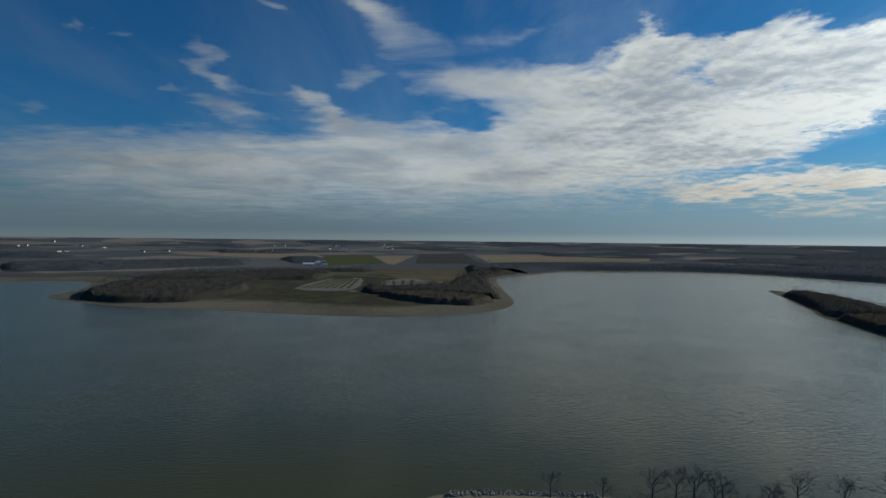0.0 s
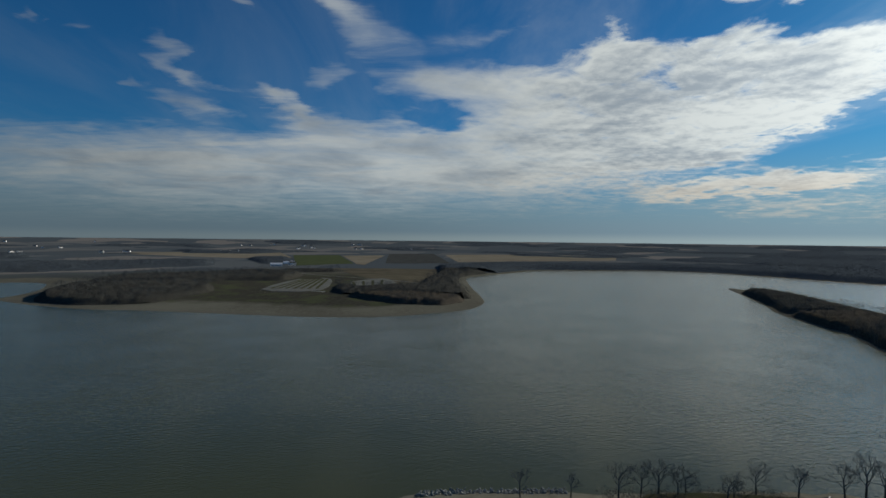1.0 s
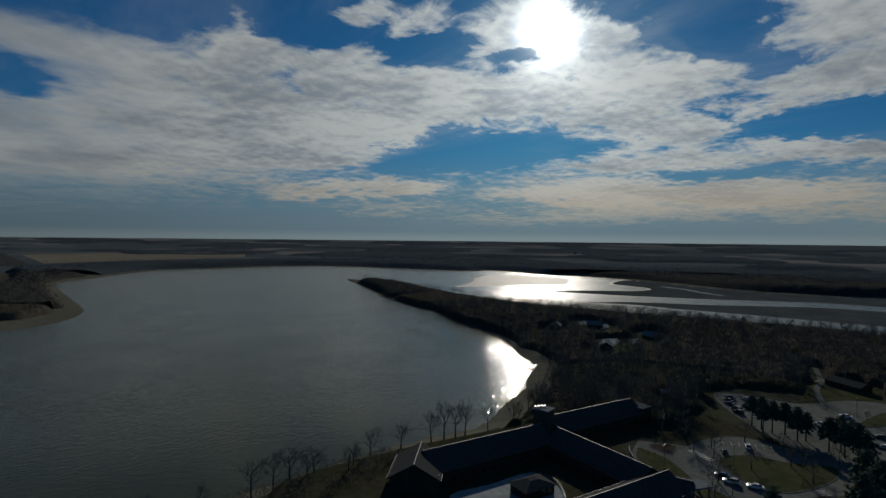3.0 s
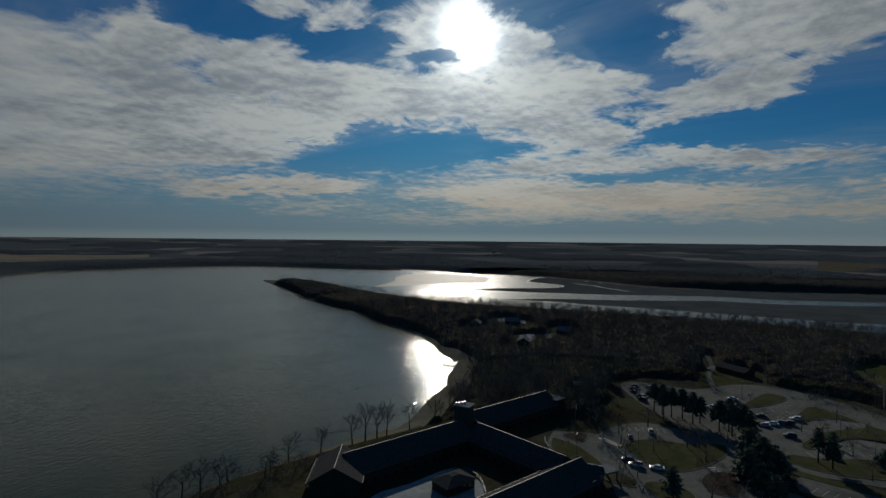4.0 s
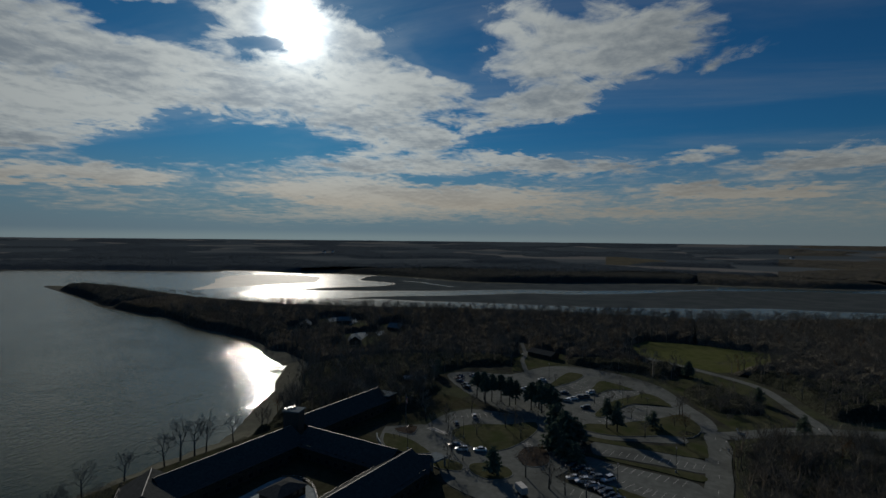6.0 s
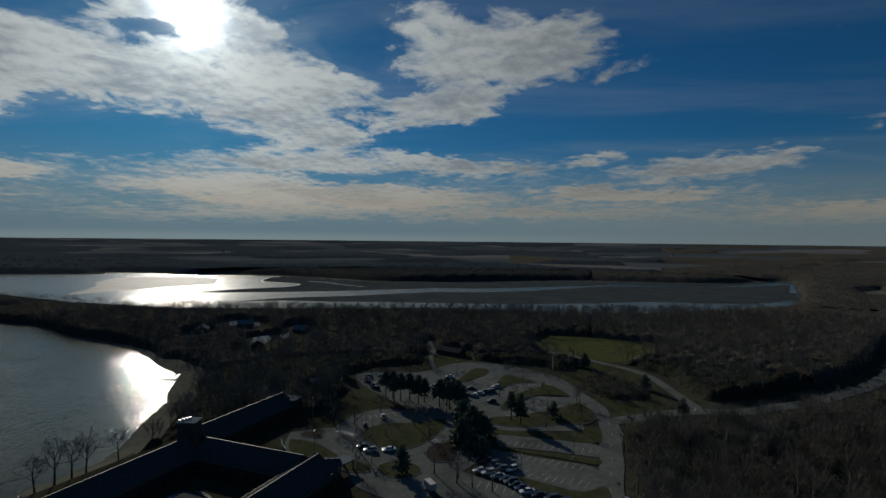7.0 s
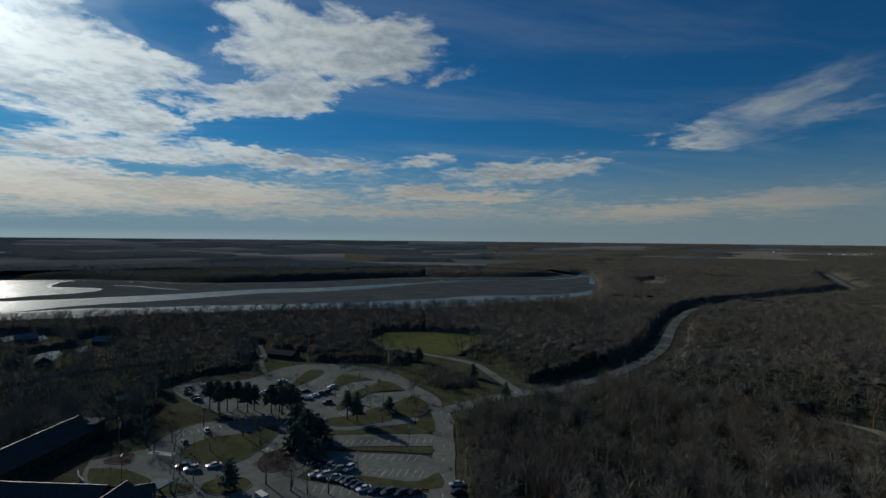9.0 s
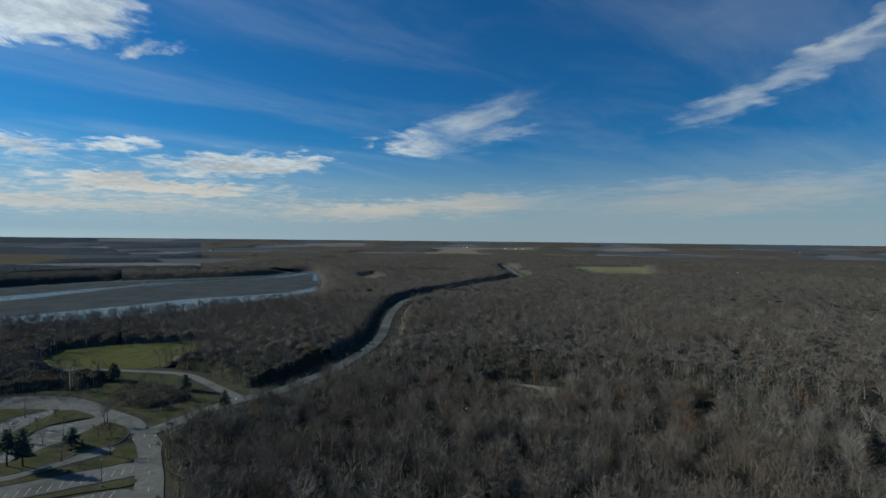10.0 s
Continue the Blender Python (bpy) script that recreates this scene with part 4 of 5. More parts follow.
                f.extend(((o, o + 1, o + 3), (o, o + 3, o + 2), (o + 4, o + 3, o + 1), (o + 4, o + 2, o + 3)))
    return np.array(v), np.array(f)


def fields():
    for name, ring, mat, label in (
            ("crop_field", ((-513, 2274), (-326, 2341), (-174, 1555), (-313, 1422)), CROP, "green winter crop in a square field"),
            ("stubble_field", ((-1276, 2438), (-755, 2950), (-440, 1949), (-622, 1893), (-1152, 2202)), TAN, "tan stubble field beyond dark woods"),
            ("ploughed_field", ((-118, 2605), (106, 2691), (117, 1623), (-83, 1576)), PLOUGHED, "dark ploughed field between tan ones"),
            ("stubble_field", ((-303, 2268), (-125, 2333), (-136, 1480), (-162, 1522)), TAN, "tan stubble field beside green crop"),
            ("stubble_field", ((153, 2514), (629, 2686), (974, 2456), (778, 1961), (148, 1700)), TAN, "wide tan stubble field behind the lake woods"),
            ("stubble_field", ((2900, -1990), (2714, -3100), (1764, -2114), (1987, -1418)), TAN, "wide tan stubble field beyond the forest"),
            ("stubble_field", ((2803, 162), (2215, -99), (1681, -63), (1721, 100)), MEADOW, "dull brown field beyond the river"),
            ("clearing", ((961, -1177), (861, -1383), (665, -1105), (750, -1020)), DRY_GRASS, "yellow grass clearing inside the forest"),
            ("clearing", ((900, -480), (955, -536), (864, -505), (815, -452)), TAN, "bare tan clearing among the trees"),
            ("clearing", ((198, -182), (188, -192), (172, -203), (162, -190), (172, -176)), TAN, "tan grassy bank of a small pond"),
            ("meadow", ((-202, 1304), (93, 1286), (60, 1080), (46, 906), (-21, 831), (-103, 1021)), MEADOW, "brown meadow dotted with junipers"),
            ("rough_grass", ((226, -38), (246, -60), (296, -55), (318, -42), (326, -34), (318, -24), (300, -14), (288, -16), (262, -24), (240, -32)), GRASS, "winter grass round a clump of shrubs"),
            ("rough_grass", ((120, -24), (160, -28), (215, -32), (222, -36), (228, -46), (225, -46), (214, -35), (160, -29), (120, -26)), GRASS, "grass verge beside the road"),
            ("rough_grass", ((286, 66), (298, 68), (320, 74), (346, 66), (345, 46), (318, 42), (306, 50)), GRASS, "brown grass round the picnic shelter"),
            *(("gravel_pad", pad, CONCRETE, "pale gravel pad between cabins in the wood") for pad in PADS),
            ("lawn", GREEN_FIELD, LAWN, "green lawn in a clearing of the wood")):
        sheet_over(name, ring, mat, 0.35 if np.hypot(*ring[0]) > 500 else 0.12, label)


def sheet_over(name, ring, mat, lift, label, step=None):
    """A sheet that follows the ground inside a plan ring."""
    from_ring = np.array(ring, float)
    bm = bmesh.new()
    vs = [bm.verts.new((x, y, 0)) for x, y in from_ring]
    bm.faces.new(vs)
    size = np.ptp(from_ring, axis=0).max()
    step = step or max(4.0, size / 26)
    lo, hi = from_ring.min(0), from_ring.max(0)
    for axis in (0, 1):
        for c in np.arange(lo[axis] + step, hi[axis], step):
            co, no = [0, 0, 0], [0, 0, 0]
            co[axis], no[axis] = c, 1
            bmesh.ops.bisect_plane(bm, geom=bm.verts[:] + bm.edges[:] + bm.faces[:], plane_co=co, plane_no=no)
    bmesh.ops.triangulate(bm, faces=bm.faces[:])
    bm.normal_update()
    for face in bm.faces:
        if face.normal.z < 0:
            face.normal_flip()
    xy = np.array([v.co[:2] for v in bm.verts])
    z = ground_z(xy[:, 0], xy[:, 1]) + lift
    for v, h in zip(bm.verts, z):
        v.co.z = h
    me = bpy.data.meshes.new(name)
    bm.to_mesh(me)
    bm.free()
    me.materials.append(mat)
    me.shade_smooth()
    return tagged(new(name, me), label, name.replace("_", " "), kind="structure")


place_woods()
fields()


# ---- helpers for things ----
def part(name, verts, faces, mat, parent, label="", smoothly=False):
    ob = mesh_object(name, verts, faces, mat, parent, smoothly)
    return tagged(ob, label) if label else ob


def thing(name, m, label, category, group=""):
    ob = new(name)
    ob.empty_display_size = 0.5
    ob.matrix_basis = m
    return tagged(ob, label, category, group)


def prism(ring, z0, z1, shrink=1.0):
    """Vertices and faces of an upright prism over a plan ring; shrink draws its top in."""
    ring = np.array(ring, float)
    k = len(ring)
    mid = ring.mean(0)
    top = mid + (ring - mid) * shrink
    v = [(x, y, z0) for x, y in ring] + [(x, y, z1) for x, y in top]
    area = np.sum(ring[:, 0] * np.roll(ring[:, 1], -1) - ring[:, 1] * np.roll(ring[:, 0], -1))
    f = [tuple(range(k - 1, -1, -1)), tuple(range(k, 2 * k))] + [(i, (i + 1) % k, k + (i + 1) % k, k + i) for i in range(k)]
    return v, f if area > 0 else [q[::-1] for q in f]


def box(x0, x1, y0, y1, z0, z1):
    return prism(((x0, y0), (x1, y0), (x1, y1), (x0, y1)), z0, z1)


def merge(*meshes):
    v, f = [], []
    for a, b in meshes:
        o = len(v)
        v.extend(tuple(p) for p in a)
        f.extend(tuple(i + o for i in q) for q in b)
    return v, f


def disc_tube(r, z0, z1, k=10, r2=None):
    ring = [(r * math.cos(a), r * math.sin(a)) for a in np.linspace(0, 2 * math.pi, k, endpoint=False)]
    return prism(ring, z0, z1, 1.0 if r2 is None else r2 / r)


def offset_ring(ring, by):
    """The ring moved inwards by so many metres."""
    p = np.array(ring, float)
    area = np.sum(p[:, 0] * np.roll(p[:, 1], -1) - p[:, 1] * np.roll(p[:, 0], -1))
    d1 = p - np.roll(p, 1, 0)
    d2 = np.roll(p, -1, 0) - p
    d1 /= np.linalg.norm(d1, axis=1)[:, None] + 1e-9
    d2 /= np.linalg.norm(d2, axis=1)[:, None] + 1e-9
    t = d1 + d2
    t /= np.linalg.norm(t, axis=1)[:, None] + 1e-9
    nrm = np.stack([-t[:, 1], t[:, 0]], -1) * (1 if area > 0 else -1)
    return p + nrm * by


def ribbon(line, half, z, thick=0.0):
    """A strip along a plan line; z: number or function of x, y."""
    line = np.array(line, float)
    d = np.gradient(line, axis=0)
    d /= np.linalg.norm(d, axis=1)[:, None] + 1e-9
    nrm = np.stack([-d[:, 1], d[:, 0]], -1)
    a, b = line + nrm * half, line - nrm * half
    za, zb = (z(a[:, 0], a[:, 1]), z(b[:, 0], b[:, 1])) if callable(z) else (np.full(len(a), z), np.full(len(a), z))
    v = [(*p, h) for p, h in zip(a, za)] + [(*p, h) for p, h in zip(b, zb)]
    k = len(line)
    return v, [(i, k + i, k + i + 1, i + 1) for i in range(k - 1)]


# ---- roads, car parks, islands ----
PAVE = 6.47


def road(name, line, half, label, lift=0.2):
    dense = curve(line[::2], False, 6)
    v, f = ribbon(dense, half, lambda x, y: ground_z(x, y) + lift)
    ob = tagged(mesh_object(name, v, f, ASPHALT, smoothly=True), label, "road", kind="structure")
    return ob, dense


def marks(parent, line, gap, length, width, off, name="lane_mark"):
    """Painted dashes along a line."""
    step = np.linalg.norm(np.diff(line, axis=0), axis=1)
    at = np.concatenate([[0], np.cumsum(step)])
    for s in np.arange(2, min(at[-1] - length, 420), gap):
        q = [np.array([np.interp(s + t, at, line[:, i]) for i in (0, 1)]) for t in (0, length / 2, length)]
        d = q[2] - q[0]
        nrm = np.array((-d[1], d[0])) / (np.linalg.norm(d) + 1e-9) * off
        v, f = ribbon([p + nrm for p in q], width / 2, lambda x, y: ground_z(x, y) + 0.215)
        part(name, v, f, PAINT, parent)


main_road, main_line = road("road", MAIN_ROAD, 3.9, "worn grey two lane road through bare woods")
marks(main_road, main_line, 12, 3, 0.12, 0.0)
road("road", LOOP_ROAD, 2.6, "narrow grey lane beside the green lawn", 0.24)
road("footpath", WOOD_PATH, 1.3, "pale footpath into the wood", 0.24)


def pavement(name, ring, label, z=PAVE, mat=None):
    smooth_ring = curve(ring, True, 3)
    v, f = prism(smooth_ring, 5.4, z)
    return tagged(mesh_object(name, v, f, mat or ASPHALT), label, name.replace("_", " "), kind="structure")


upper = pavement("parking_lot", UPPER_LOT, "worn grey car park with curved bays")
drive = pavement("driveway", CIRCLE_DRIVE, "pale circular driveway before the lodge", PAVE + 0.03)
row_a = pavement("parking_lot", ((199, 14), (198, -2), (197, -13), (195, -21), (190, -24), (184, -22), (185, -8), (186, 6), (187, 14)), "empty car park row with white bays")
row_b = pavement("parking_lot", ((183, 16), (181, 9), (178, -7), (175, -18), (164, -20), (157, -13), (160, -3), (165, 9), (172, 16)), "car park row with white bays", PAVE + 0.01)
row_c = pavement("parking_lot", ((164, 27), (160, 18), (156, 9), (151, -4), (148, -20), (136, -20), (138, 0), (142, 20), (150, 30)), "car park row full of cars", PAVE + 0.02)
link = pavement("driveway", ((203, 34), (200, 26), (190, 25), (184, 24), (172, 20), (160, 26), (154, 32), (168, 35), (180, 36), (192, 32)), "grey link between driveway and car park", PAVE + 0.015)


def stalls(parent, a, b, count, length, lean=0.0, z=PAVE + 0.035):
    """Painted bay lines, standing off the line from a to b."""
    a, b = np.array(a, float), np.array(b, float)
    d = (b - a) / np.linalg.norm(b - a)
    nrm = np.array((-d[1], d[0]))
    for i in range(count):
        p = a + (b - a) * i / (count - 1)
        q = p + nrm * length + d * lean
        w = d * 0.07
        part("bay_line", [(*(p - w), z), (*(p + w), z), (*(q + w), z), (*(q - w), z)], [(0, 1, 2, 3)], PAINT, parent)


stalls(row_a, (187.5, 11), (186.5, -20), 13, 4.6, 1.2)
stalls(row_b, (181, 10), (176, -15), 11, -4.6, -1.0)
stalls(row_b, (162, -2), (160, -14), 6, 4.6, 1.0)
stalls(row_b, (168, 13), (162, -2), 7, 4.6, 1.0)
stalls(row_c, (158, 17), (149, -17), 14, -4.6, 0.5)
stalls(upper, (256, 41), (270, 34), 6, -4.6)
stalls(upper, (270, 34), (283, 28), 6, -4.6)
stalls(upper, (253, 24), (270, 22.5), 7, 4.6)
stalls(upper, (256, 17), (268, 11), 6, -4.6)
stalls(upper, (268, 11), (273, 0), 5, -4.6)
stalls(upper, (230, 18.5), (247, 14.5), 7, 4.6)
stalls(upper, (247, 14.5), (265, 2.5), 8, 4.6)
stalls(upper, (238, 8), (255, -7), 9, -4.6)
stalls(upper, (219, 12), (236, -9), 10, 4.6)
stalls(upper, (243, 76), (262, 92), 9, -4.6)
stalls(drive, (203, 70), (210, 56), 7, 4.6, 0, PAVE + 0.05)


def crossing(parent, a, b, count, length, z=PAVE + 0.05):
    a, b = np.array(a, float), np.array(b, float)
    d = (b - a) / np.linalg.norm(b - a)
    nrm = np.array((-d[1], d[0]))
    for i in range(count):
        p = a + (b - a) * i / (count - 1)
        w, q = d * 0.3, p + nrm * length
        part("crossing_bar", [(*(p - w), z), (*(p + w), z), (*(q + w), z), (*(q - w), z)], [(0, 1, 2, 3)], PAINT, parent)


crossing(drive, (187, 76), (184, 68), 8, 2.6)
crossing(drive, (186, 38.5), (181, 34), 6, 2.6)
crossing(main_road, (216, -24), (216, -31), 2, 0.6, PAVE + 0.11)


def island(ring, mat, label, high=0.15, steps=4, base=PAVE + 0.03):
    """A kerbed bed on the paving."""
    outer = curve(ring, True, steps)
    inner = offset_ring(outer, 0.25)
    k = len(outer)
    ob = thing("kerbed_island", Matrix.Identity(4), label, "traffic island", "kerbed islands of the car park")
    z0, z1 = base - 0.2, base + high
    area = np.sum(outer[:, 0] * np.roll(outer[:, 1], -1) - outer[:, 1] * np.roll(outer[:, 0], -1))
    v = [(x, y, z0) for x, y in outer] + [(x, y, z1) for x, y in outer] + [(x, y, z1) for x, y in inner]
    f = []
    for i in range(k):
        j = (i + 1) % k
        f += [(i, j, k + j, k + i), (k + i, k + j, 2 * k + j, 2 * k + i)]
    part("kerb", v, f if area > 0 else [q[::-1] for q in f], KERB, ob, "weathered concrete kerb")
    # turf, slightly crowned
    mid = inner.mean(0)
    rings, vs, fs = 4, [], []
    for r in range(rings):
        t = 1 - r / rings
        vs += [(*(mid + (p - mid) * t), z1 - 0.02 + 0.16 * (1 - t * t)) for p in inner]
    vs.append((*mid, z1 + 0.15))
    for r in range(rings - 1):
        for i in range(k):
            j = (i + 1) % k
            fs.append((r * k + i, r * k + j, (r + 1) * k + j, (r + 1) * k + i))
    fs += [((rings - 1) * k + i, (rings - 1) * k + (i + 1) % k, rings * k) for i in range(k)]
    part("turf", vs, fs if area > 0 else [q[::-1] for q in fs], mat, ob, "", True)
    return ob


island(((186, 66), (194, 65), (200, 59), (203, 49), (210, 40), (208, 37), (201, 36), (190, 38), (180, 42), (176, 46), (175, 51), (178, 58)), GRASS, "large oval island of winter grass within the driveway")
island(((175, 89), (177, 88), (175, 78), (167, 67), (165, 67), (163, 74), (166, 84)), GRASS, "lawn bed between lodge entrance and driveway")
island(((182, 88), (185, 86), (188, 82), (187, 80), (180, 79), (179, 82), (180, 86)), MULCH, "mulched bed round the flagpole")
island(((163, 64), (164, 61), (162, 54), (159, 52), (156, 53), (156, 61)), GRASS, "small grass island by the lodge")
island(((162, 51), (165, 48), (166, 42), (164, 38), (160, 36), (156, 38), (154, 43), (157, 49)), GRASS, "round grass island with a pine")
island(((174, 38), (183, 37), (185, 31), (177, 27), (170, 28), (168, 34)), MULCH, "island of reddish dry shrubs")
island(((262, 42), (282, 40), (297, 36), (295, 28), (284, 29), (271, 35)), GRASS, "green grass strip along the far row of bays")
island(((255, 23), (272, 21), (286, 18), (281, 8), (274, 1), (270, 12), (260, 18)), GRASS, "brown grass strip between parking bays")
island(((229, 17), (246, 13), (256, 8), (266, 0), (271, -2), (267, -9), (252, -15), (256, -6), (248, 3), (239, 9), (227, 13)), GRASS, "curved grass strip between parking bays")
island(((211, 21), (217, 18), (218, 10), (225, 3), (230, -4), (237, -11), (243, -17), (239, -21), (229, -24), (220, -22), (215, -18), (214, -10), (210, -2), (207, 6), (207, 15)), GRASS, "grass island with pines and shrubs")


def verge(ring, label, mat=None):
    return pavement("verge", ring, label, PAVE + 0.1, mat or GRASS)


verge(((203, 21), (201.5, 6), (202.5, -6), (205, -15), (211, -19), (209.5, -23), (202, -23.5), (196, -21), (197, -4), (198, 13), (199, 19)), "grass verge between car park rows")
verge(((186, 16), (184.5, 4), (183, -8), (182, -20), (177, -19), (180, -7), (183, 9), (185, 17)), "grass verge between car park rows")
verge(((165, 11), (160, -3), (157, -13), (162, -20), (152, -20), (153, -8), (157, 5), (162, 16)), "grass verge between car park rows")
verge(((60, 140), (100, 146), (160, 132), (212, 119), (220, 98), (232, 86), (222, 66), (214, 74), (204, 80), (193, 83), (185, 94), (172, 93), (150, 60), (140, 45), (120, 40), (70, 70)), "rough brown grass round the lodge", BRUSH).location.z = -0.2


# ---- lodge ----
def roof_slab(a, b, half, eave, top, over=0.7, thick=0.35):
    """Two slopes of a gable roof over the ridge from a to b: each a slab. Returns the two meshes and the cross direction."""
    a, b = np.array(a, float), np.array(b, float)
    d = (b - a) / np.linalg.norm(b - a)
    nrm = np.array((-d[1], d[0]))
    a2, b2 = a - d * over, b + d * over
    drop = (top - eave) / half
    out = []
    for side in (1, -1):
        w = nrm * side * (half + over)
        low = top - drop * (half + over)
        ring = [(*a2, top), (*b2, top), (*(b2 + w), low), (*(a2 + w), low)]
        v = ring + [(x, y, z - thick) for x, y, z in ring]
        f = [(0, 3, 2, 1), (4, 5, 6, 7), (0, 1, 5, 4), (1, 2, 6, 5), (2, 3, 7, 6), (3, 0, 4, 7)]
        out.append((v, f if side > 0 else [q[::-1] for q in f]))
    return out, d, nrm


def wing(house, a, b, half, eave, top, floor=5.6, windows=True, storeys=2):
    a, b = np.array(a, float), np.array(b, float)
    slabs, d, nrm = roof_slab(a, b, half, eave, top)
    ring = [a - nrm * half, b - nrm * half, b + nrm * half, a + nrm * half]
    v = [(*p, floor) for p in ring] + [(*p, eave - 0.2) for p in ring] + [(*a, top - 0.45), (*b, top - 0.45)]
    f = [(0, 1, 5, 4), (2, 3, 7, 6), (1, 2, 6, 9, 5), (3, 0, 4, 8, 7), (3, 2, 1, 0)]
    wall = part("wall", v, f, SIDING, house, "brown wooden siding")
    for s in slabs:
        part("roof", *s, ROOF, house, "dark grey shingle slope")
    cap, _ = ribbon([a - d * 0.7, (a + b) / 2, b + d * 0.7], 0.12, top + 0.06)
    part("ridge_cap", cap, [(0, 3, 4, 1), (1, 4, 5, 2)], FLASHING, house, "pale ridge flashing")
    for side in (1, -1):
        lo = top - (top - eave) / half * (half + 0.7)
        p, q = a - d * 0.7 + nrm * side * (half + 0.74), b + d * 0.7 + nrm * side * (half + 0.74)
        gv = []
        for c in (p, q):
            for o, z in ((0, lo + 0.02), (0.16, lo + 0.02), (0.16, lo - 0.2), (0, lo - 0.2)):
                gv.append((*(c + nrm * side * o), z))
        part("gutter", gv, [(0, 1, 5, 4), (1, 2, 6, 5), (2, 3, 7, 6), (3, 0, 4, 7), (0, 3, 2, 1), (4, 5, 6, 7)], GUTTER, house, "dark metal gutter")
    if windows:
        run = np.linalg.norm(b - a)
        for side in (1, -1):
            for level in range(storeys):
                z = floor + 1.4 + level * 2.75
                for s in np.arange(2.4, run - 1.6, 3.8):
                    c = a + d * s + nrm * side * (half + 0.02)
                    house_window(house, c, d, nrm * side, z)
    return wall


def house_window(house, c, d, out, z, w=0.8, h=1.4):
    def quad(o, w, h0, h1):
        p, q = c + out * o - d * w, c + out * o + d * w
        return [(*p, h0), (*q, h0), (*q, h1), (*p, h1)]
    outer, inner = quad(0.09, w + 0.1, z - 0.1, z + h + 0.1), quad(0.09, w, z, z + h)
    back = quad(0.0, w + 0.1, z - 0.1, z + h + 0.1)
    v = outer + inner + back
    f = [(0, 1, 5, 4), (1, 2, 6, 5), (2, 3, 7, 6), (3, 0, 4, 7), (8, 9, 1, 0), (9, 10, 2, 1), (10, 11, 3, 2), (11, 8, 0, 3)]
    win = part("window", v, f, GUTTER, house, "dark window frame")
    part("pane", quad(0.03, w, z, z + h), [(0, 1, 2, 3)], GLASS, win)


def build_lodge():
    house = thing("lodge", Matrix.Identity(4), "long brown lakeside lodge with dark shingle gable roofs", "lodge")
    wing(house, (104, 121.5), (150, 112.5), 7.0, 11.2, 15.0)
    wing(house, (107.2, 126.8), (95.5, 116.2), 7.2, 11.0, 15.0)
    wing(house, (160, 115.5), (203, 106.5), 6.5, 11.2, 15.0)
    wing(house, (152.5, 106), (146, 70), 6.2, 11.0, 14.8)
    wing(house, (147, 65.5), (102, 74.5), 7.0, 11.0, 15.0)
    wing(house, (146, 70), (149, 60), 5.5, 10.6, 13.4, windows=False)
    # square tower where the wings meet
    v, f = prism(((152.2, 117.0), (153.2, 111.3), (158.0, 112.2), (157.0, 117.9)), 5.6, 18.6)
    tower = part("tower", v, f, BRICK, house, "square brick tower, darkened as its shaded side")
    v, f = prism(((151.9, 117.3), (152.9, 110.9), (158.3, 111.9), (157.3, 118.3)), 18.6, 19.0)
    part("tower_cap", v, f, FLAT_ROOF, tower, "pale flat coping")
    for i in range(4):
        c = Matrix.Translation((152.8 + 0.9 * i * 1.2, 117.0 - 0.5 - i * 1.1 + 0.6 * i, 19.0))
        v, f = disc_tube(0.4, 0, 0.7, 10)
        part("vent", [tuple(c @ Vector(p)) for p in v], f, STEEL, tower, "round metal vent")
    # pale stone end of the east wing
    v, f = prism(((202.6, 113.5), (201.0, 100.2), (207.0, 99.2), (208.6, 112.2)), 5.6, 12.2)
    part("end_block", v, f, SIDING, house)
    v, f = prism(((202.3, 113.8), (200.7, 99.9), (207.3, 98.9), (208.9, 112.5)), 12.2, 12.6)
    part("flat_roof", v, f, FLAT_ROOF, house, "pale flat roof")
    # entrance canopy towards the driveway
    v, f = prism(((152, 60), (158, 57), (160, 62), (154, 65)), 9.4, 9.9)
    part("canopy", v, f, FLAT_ROOF, house, "pale entrance canopy")
    for x, y in ((153, 60.5), (157.6, 58), (159.2, 61.8), (154.6, 64.4)):
        v, f = box(x - 0.25, x + 0.25, y - 0.25, y + 0.25, 5.8, 9.4)
        part("canopy_post", v, f, STONE, house)
    return house


build_lodge()
patio = pavement("patio", ((102, 108), (116, 105), (132, 102), (131, 92), (124, 84), (108, 86), (100, 94)), "sunlit pale concrete patio in the lodge courtyard", PAVE + 0.02, CONCRETE)


# low block that fills a dark rectangle on the patio
def build_patio_block():
    ob = thing("patio_block", pose(121.5, 93.5, PAVE, 0, 0, -12), "low dark roofed block on the patio", "pavilion")
    part("wall", *box(-5.2, 5.2, -3.6, 3.6, 0, 2.7), SIDING, ob)
    part("roof", *prism(((-5.9, -4.3), (5.9, -4.3), (5.9, 4.3), (-5.9, 4.3)), 2.7, 4.2, 0.25), ROOF, ob, "dark hipped shingle roof")
    for x in (-3.4, -1.2, 1.2, 3.4):
        house_window(ob, np.array((x, -3.62)), np.array((1.0, 0)), np.array((0, -1.0)), 0.8, 0.7, 1.4)


build_patio_block()


def build_railing():
    ob = thing("patio_railing", pose(0, 0, PAVE), "curved dark railing round the patio", "railing")
    pts = curve(((131, 101), (132.5, 96), (130.5, 90), (124, 83.5)), False, 6)
    for p in pts[::2]:
        v, f = disc_tube(0.06, 0, 1.1, 6)
        part("post", [(x + p[0], y + p[1], z) for x, y, z in v], f, DARK_METAL, ob)
    for z in (0.55, 1.1):
        v, f = ribbon(pts, 0.05, z)
        part("rail", v, f, TRIM, ob)


build_railing()


